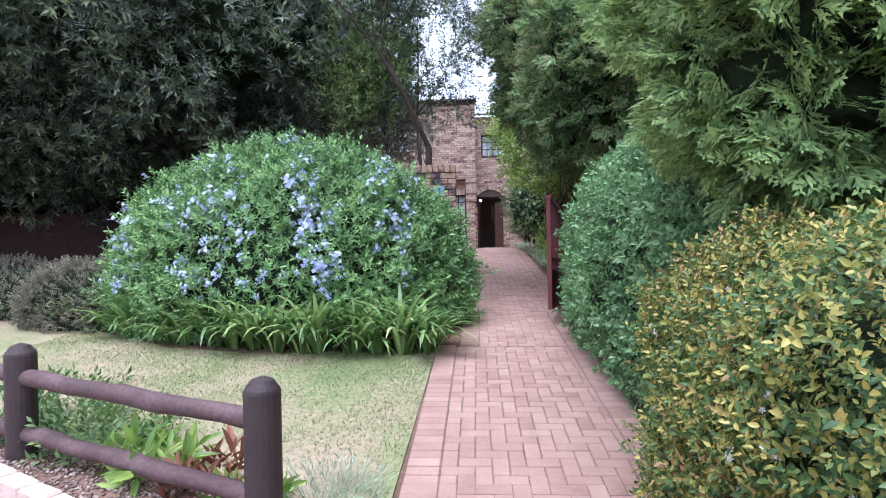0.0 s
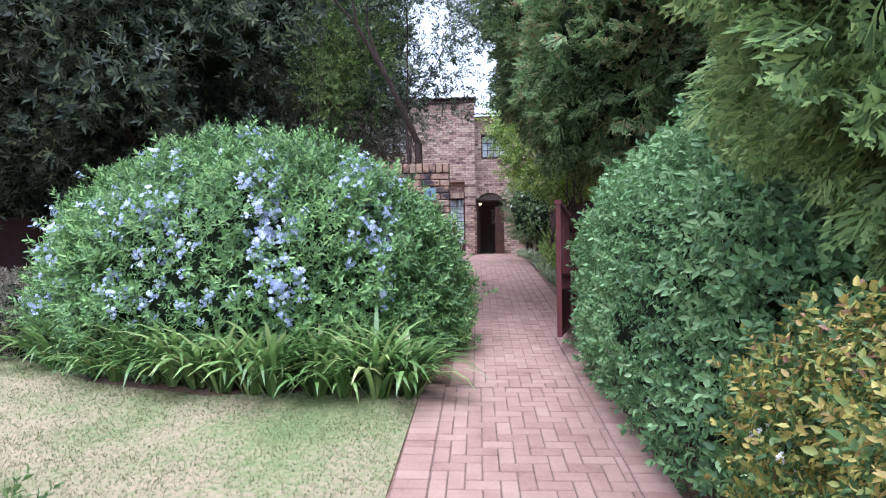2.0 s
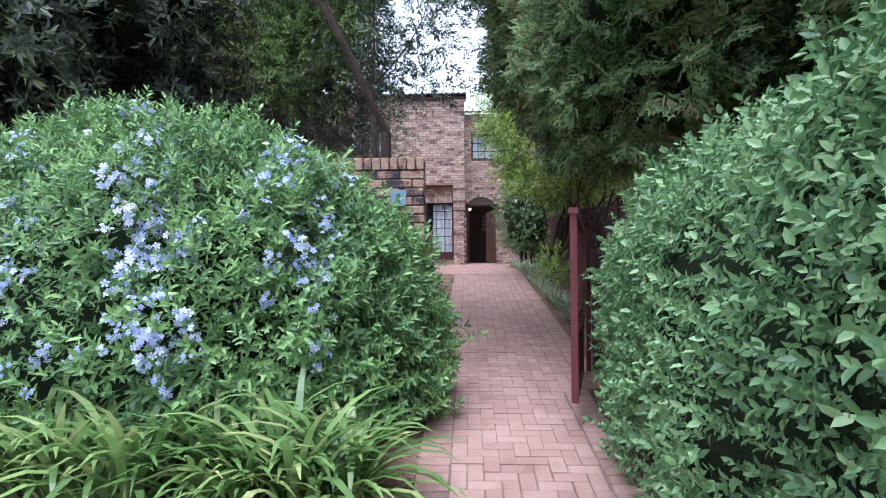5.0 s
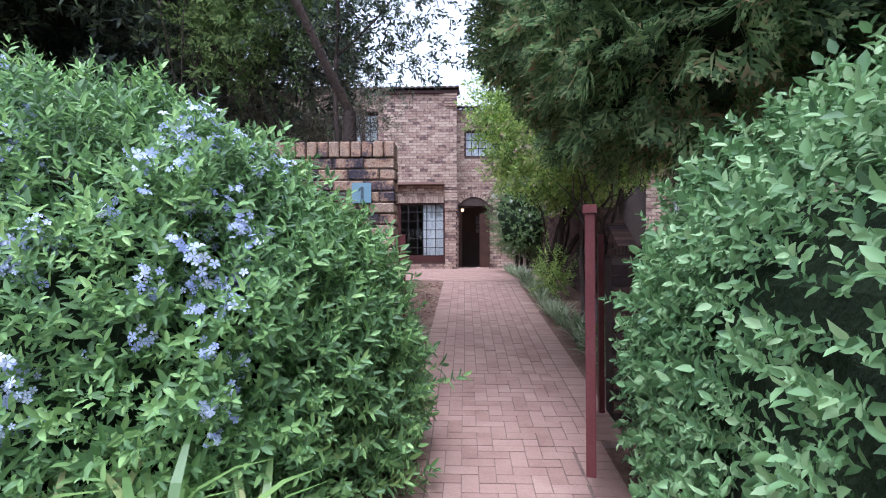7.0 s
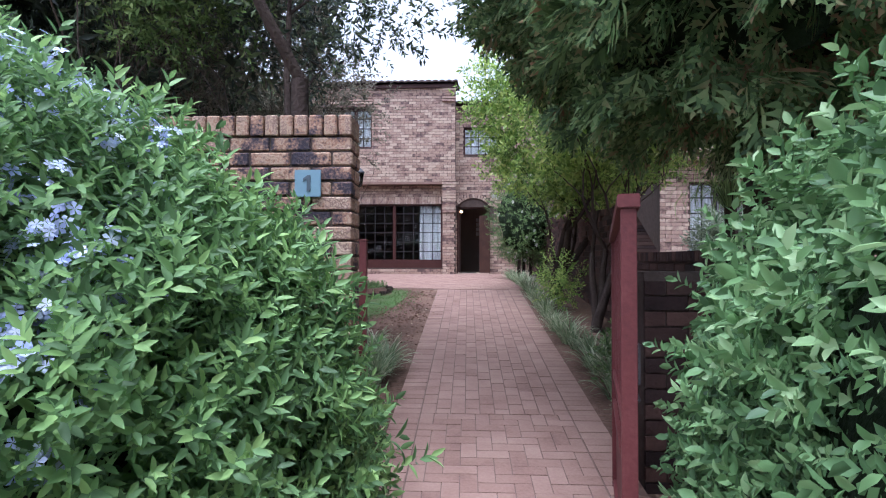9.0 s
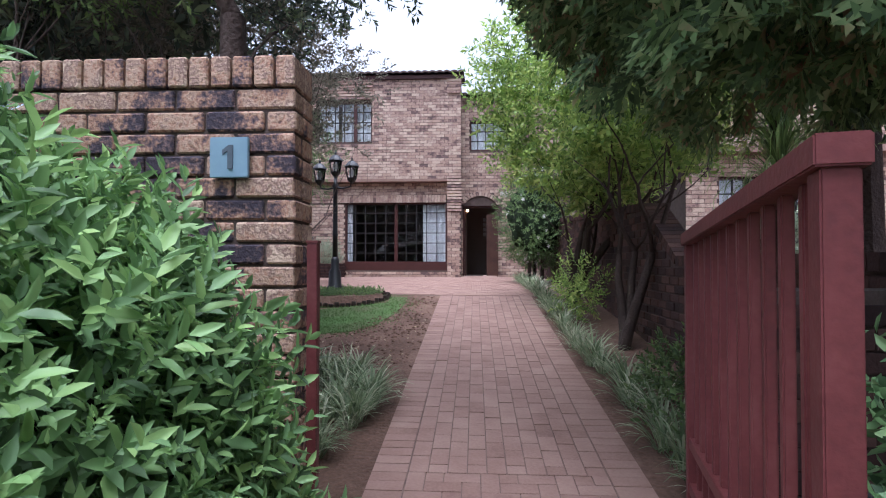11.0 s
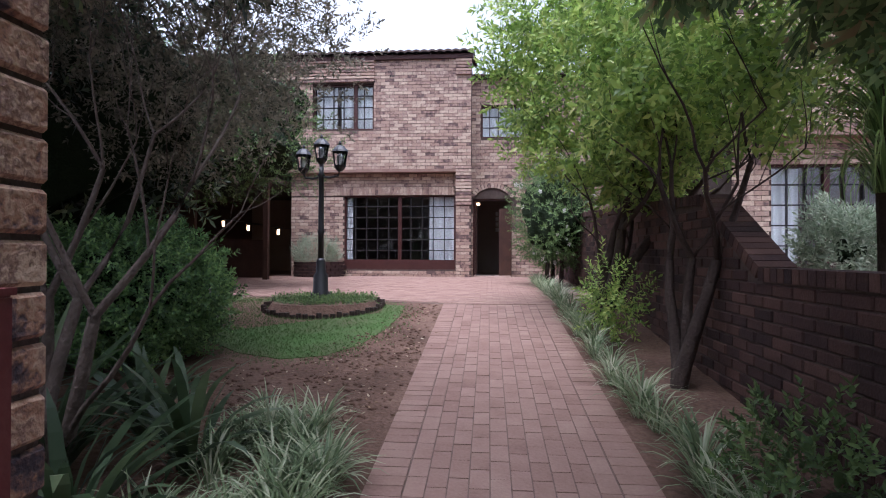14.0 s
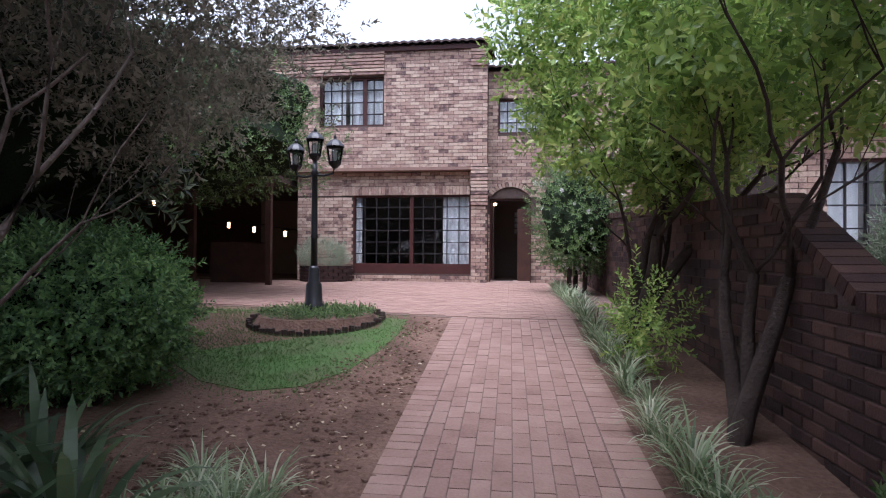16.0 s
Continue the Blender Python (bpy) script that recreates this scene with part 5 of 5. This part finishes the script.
gr = scatter("gravel", M_gravel, [pebble], q + np.array((0, 0, 0.113)), np.array((0, 0, 1)) + rng.normal(0, 0.3, q.shape), rng.uniform(0.5, 1.3, len(q)), None)
tagged(gr, "brown gravel strip under the pole fence", "gravel", kind="stuff")


def small_plant(name, label, x, y, tmpl, mat, n, r, h, s, seed):
    t = thing(name, label, "plant", (x, y, gz(y)))
    g = np.random.default_rng(seed)
    a, k = g.uniform(0, 6.28, n), r * np.sqrt(g.random(n))
    p = np.column_stack([x + k * np.cos(a), y + k * np.sin(a), gz(y) + h * g.random(n) * 0.6])
    d = np.column_stack([np.cos(a) * k / r, np.sin(a) * k / r, np.full(n, 0.9)]) + g.normal(0, 0.2, (n, 3))
    scatter("leaves", mat, tmpl, p, d, g.uniform(0.7, 1.2, n) * s, t)


broad = [sprig(320 + k, 8, 0.14, 0.17, 0.045, 1.1) for k in range(3)]
small_plant("bedding_plant", "green broad-leaved bedding plant behind the fence", -1.85, 2.95, broad, M_light_leaf, 22, 0.2, 0.25, 0.9, 1)
small_plant("bedding_plant", "copper-red leaved bedding plant behind the fence", -1.45, 2.83, broad, M_red_leaf, 16, 0.14, 0.25, 0.8, 2)
small_plant("bedding_plant", "bright green leafy plant at the fence post", -1.15, 2.62, broad, M_light_leaf, 14, 0.12, 0.2, 0.8, 3)
small_plant("bedding_plant", "bushy green plant behind the fence rail", -2.3, 3.3, fine, M_mid_leaf, 130, 0.35, 0.35, 1.0, 4)
small_plant("bedding_plant", "bushy green plant behind the fence rail", -3.1, 3.7, fine, M_mid_leaf, 160, 0.45, 0.4, 1.0, 5)
small_plant("silver_plant", "feathery blue-grey plant beside the fence post", -0.80, 2.75, [sprig(330 + k, 10, 0.2, 0.05, 0.006, 0.5) for k in range(3)], M_silver, 200, 0.24, 0.12, 0.8, 6)

# ---- paving of the path, brick pieces of the walls ----
path = thing("path", "pink clay paver path in herringbone and running bond", "path", (0.5, 8, 0.78), kind="structure")
bm = bmesh.new()
edge = [(-0.21, 1.02, 21.3)]
PL, PW, PT = 0.20, 0.10, 0.05


def path_left(y):
    return -0.44 if y < 5.72 else -0.20


def path_right(y):
    return 1.12 if y < 7.4 else 1.30


bm = bmesh.new()
for a, b, x0, x1 in ((-1.0, 5.72, -0.44, 1.12), (5.72, 7.4, -0.20, 1.12), (7.4, 14.9, -0.20, 1.30), (14.9, 21.44, -0.2, 2.2)):
    ys = [a + (b - a) * i / 6 for i in range(7)]
    if a < 0:
        ys = sorted(ys + [0.0])
    for p, q_ in zip(ys, ys[1:]):
        vv = [bm.verts.new(c) for c in ((x0, p, gz(p) + 0.006), (x1, p, gz(p) + 0.006), (x1, q_, gz(q_) + 0.006), (x0, q_, gz(q_) + 0.006))]
        bm.faces.new(vv)
part("joint_bed", bm, M_joint, path, "sandy joints between the pavers")
pavers = []
# border courses laid crosswise
y = -0.9
while y < 14.9:
    pavers.append((path_left(y) + 0.10, y + 0.05, 0.196, 0.094))
    pavers.append((path_right(y) - 0.10, y + 0.05, 0.196, 0.094))
    y += 0.10
# herringbone near the gate, running bond up to the house


def herring(x0, x1, y0, y1):
    out, u = [], PW
    for i in range(-60, 140):
        for j in range(-140, 140):
            k = (i - j) % 4
            if k == 0:
                a, b, c, d = i, j, i + 2, j + 1
            elif k == 3:
                a, b, c, d = i, j, i + 1, j + 2
            else:
                continue
            # lattice of the ninety-degree herringbone
            a, b, c, d = x0 + a * u, y0 + b * u, x0 + c * u, y0 + d * u
            if c <= x0 + 0.02 or a >= x1 - 0.02 or d <= y0 or b >= y1:
                continue
            a, c = max(a, x0), min(c, x1)
            b, d = max(b, y0), min(d, y1)
            if c - a > 0.03 and d - b > 0.03:
                out.append(((a + c) / 2, (b + d) / 2, c - a - 0.006, d - b - 0.006))
    return out


pavers += herring(-0.235, 0.915, -0.9, 5.72)
pavers += herring(0.005, 0.915, 5.72, 7.4)
pavers += herring(0.005, 1.095, 7.4, 8.9)
row = 0
x = 0.005
while x < 1.09:
    y = 8.9 - 0.1 * (row % 2)
    while y < 14.9:
        b, d = max(y, 8.9), min(y + 0.2, 14.9)
        pavers.append((x + 0.0545, (b + d) / 2, 0.102, d - b - 0.007))
        y += 0.2
    x += 0.109
    row += 1
mesh_cache = {}
far, near = [], []
for cx, cy_, l, d in pavers:
    (near if 3.0 < cy_ < 6.1 else far).append((cx, cy_, l, d))
near = near[:600]
slope = math.atan(0.0978)
for i, (cx, cy_, l, d) in enumerate(near[:320]):
    key = (round(l, 2), round(d, 2))
    if key not in mesh_cache:
        mesh_cache[key] = block_mesh("paver", l, d, PT, M_paver, 0.005)
    k = new("paver", mesh_cache[key])
    k.parent = path
    k.matrix_parent_inverse = Matrix.Translation(path.location).inverted()
    k.matrix_basis = Matrix.Translation((cx, cy_, gz(cy_) + 0.016 - PT + rng.uniform(-0.0015, 0.0015))) @ Matrix.Rotation(slope, 4, "X")
far += near[320:]
# patio in front of the house
y = 15.0
row = 0
while y < 21.2:
    x = -9.0 + 0.1 * (row % 2)
    while x < 2.1:
        if not (x < -0.1 and y < 15.05 + (-0.15 - x) * 0.22) and not (x > 1.3 and y > 17.2 and x > 1.35):
            far.append((x + 0.1, y + 0.05, 0.194, 0.094))
        x += 0.2
    y += 0.1
    row += 1
bl = []
for cx, cy_, l, d in far:
    s = 0.0978 if 0 < cy_ < 14.9 else (0.02 if cy_ >= 14.9 else 0.0)
    bl.append(((cx, cy_, gz(cy_) + 0.014 - 0.02 + rng.uniform(-0.0015, 0.0015)), (l / 2, 0, 0), (0, d / 2, s * d / 2), (0, 0, 0.02)))
k = place("pavers", boxes_mesh("pavers", bl, M_paver_far), path, "worn pink clay pavers")
k["kind"] = "stuff"
patio = patch("patio", [(-0.2, 15.0), (-9.0, 17.0), (-9.0, 21.2), (2.2, 21.4), (2.2, 14.95)], 0.005, M_joint, "pink paved patio in front of the house", "patio", 0.02)

# gateway wall bricks
bmesh_cache = {}


def brick_piece(parent, m, l, d, h, mat):
    key = (round(l, 2), round(d, 2), round(h, 2), mat.name)
    if key not in bmesh_cache:
        bmesh_cache[key] = block_mesh("brick", l, d, h, mat, 0.007)
    k = new("brick", bmesh_cache[key])
    k.parent = parent
    k.matrix_parent_inverse = Matrix.Translation(parent.location).inverted()
    k.matrix_basis = m
    return k


rest = []
for u, z, l in courses(-4.4, PX, 2.70 - 26 * 0.083 + 0.005, 2.70, [], shift=0.055):
    if u > -1.9 and z > 0.75:
        o = rng.uniform(-0.004, 0.004)
        brick_piece(pw, Matrix.Translation((u, PY + 0.05 + o, z)), l, 0.10, BRICK_H, M_brick)
    else:
        rest.append(((u, PY + 0.02, z + 0.036), (l / 2, 0, 0), (0, 0.02, 0), (0, 0, 0.0365)))
n_ = 0
for u in np.arange(PX - 0.04, -4.4, -0.083):
    if u > -1.9:
        brick_piece(pw, Matrix.Translation((u, PY + 0.105, 2.705)), BRICK_H, 0.225, 0.115, M_brick)
    else:
        rest.append(((u, PY + 0.105, 2.765), (0.0365, 0, 0), (0, 0.112, 0), (0, 0, 0.058)))
for k in range(26):
    z = 2.70 - 26 * 0.083 + 0.005 + k * 0.083
    if z > 0.7:
        for yy, l in (((PY + 0.165, 0.106),) if k % 2 else ((PY + 0.165, 0.104),)):
            brick_piece(pw, Matrix.Translation((PX - 0.052, yy, z)) @ Matrix.Rotation(radians(90), 4, "Z"), l, 0.104, BRICK_H, M_brick)
k = place("brickwork", boxes_mesh("brickwork", rest, material("face_brick_joined", BRICKS, 0.85, 9, 70, 0.5, "island", 1.0, coord="World")), pw)
k["kind"] = "stuff"

# garden wall bricks, the nearest as pieces
rest, count = [], 0
for yb, z, l in courses(7.9, 21.4, 0.75, 3.0, [], seed=5):
    if z + BRICK_H > wall_top(yb) - 0.07 or z < gz(yb) - 0.1:
        continue
    o = rng.uniform(-0.005, 0.005)
    if 9.6 < yb < 12.6 and z > gz(yb) - 0.02 and count < 290:
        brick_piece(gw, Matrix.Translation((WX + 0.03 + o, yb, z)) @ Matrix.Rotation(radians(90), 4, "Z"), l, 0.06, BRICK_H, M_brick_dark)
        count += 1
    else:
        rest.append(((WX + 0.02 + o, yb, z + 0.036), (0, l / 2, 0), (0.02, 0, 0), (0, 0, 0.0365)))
# copings: on edge on the level runs, stepped on the rake
yc = 7.95
while yc < 21.3:
    zt = wall_top(yc)
    tilt = math.atan(0.60) if 11.05 <= yc < 12.05 else 0.0
    c, s = math.cos(tilt), math.sin(tilt)
    rest.append(((WX + 0.105, yc, zt - 0.03), (0.125, 0, 0), (0, 0.0365 * c, 0.0365 * s), (0, -0.045 * s, 0.045 * c)))
    yc += 0.083 if not tilt else 0.071
for u, z, l in courses(1.3, WX, 0.75, 1.95, []):
    rest.append(((u, 7.86, z + 0.036), (l / 2, 0, 0), (0, 0.015, 0), (0, 0, 0.0365)))
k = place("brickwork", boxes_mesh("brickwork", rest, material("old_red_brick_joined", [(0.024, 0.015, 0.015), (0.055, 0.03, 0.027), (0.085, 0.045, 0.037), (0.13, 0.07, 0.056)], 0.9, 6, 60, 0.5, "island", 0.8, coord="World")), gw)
k["kind"] = "stuff"
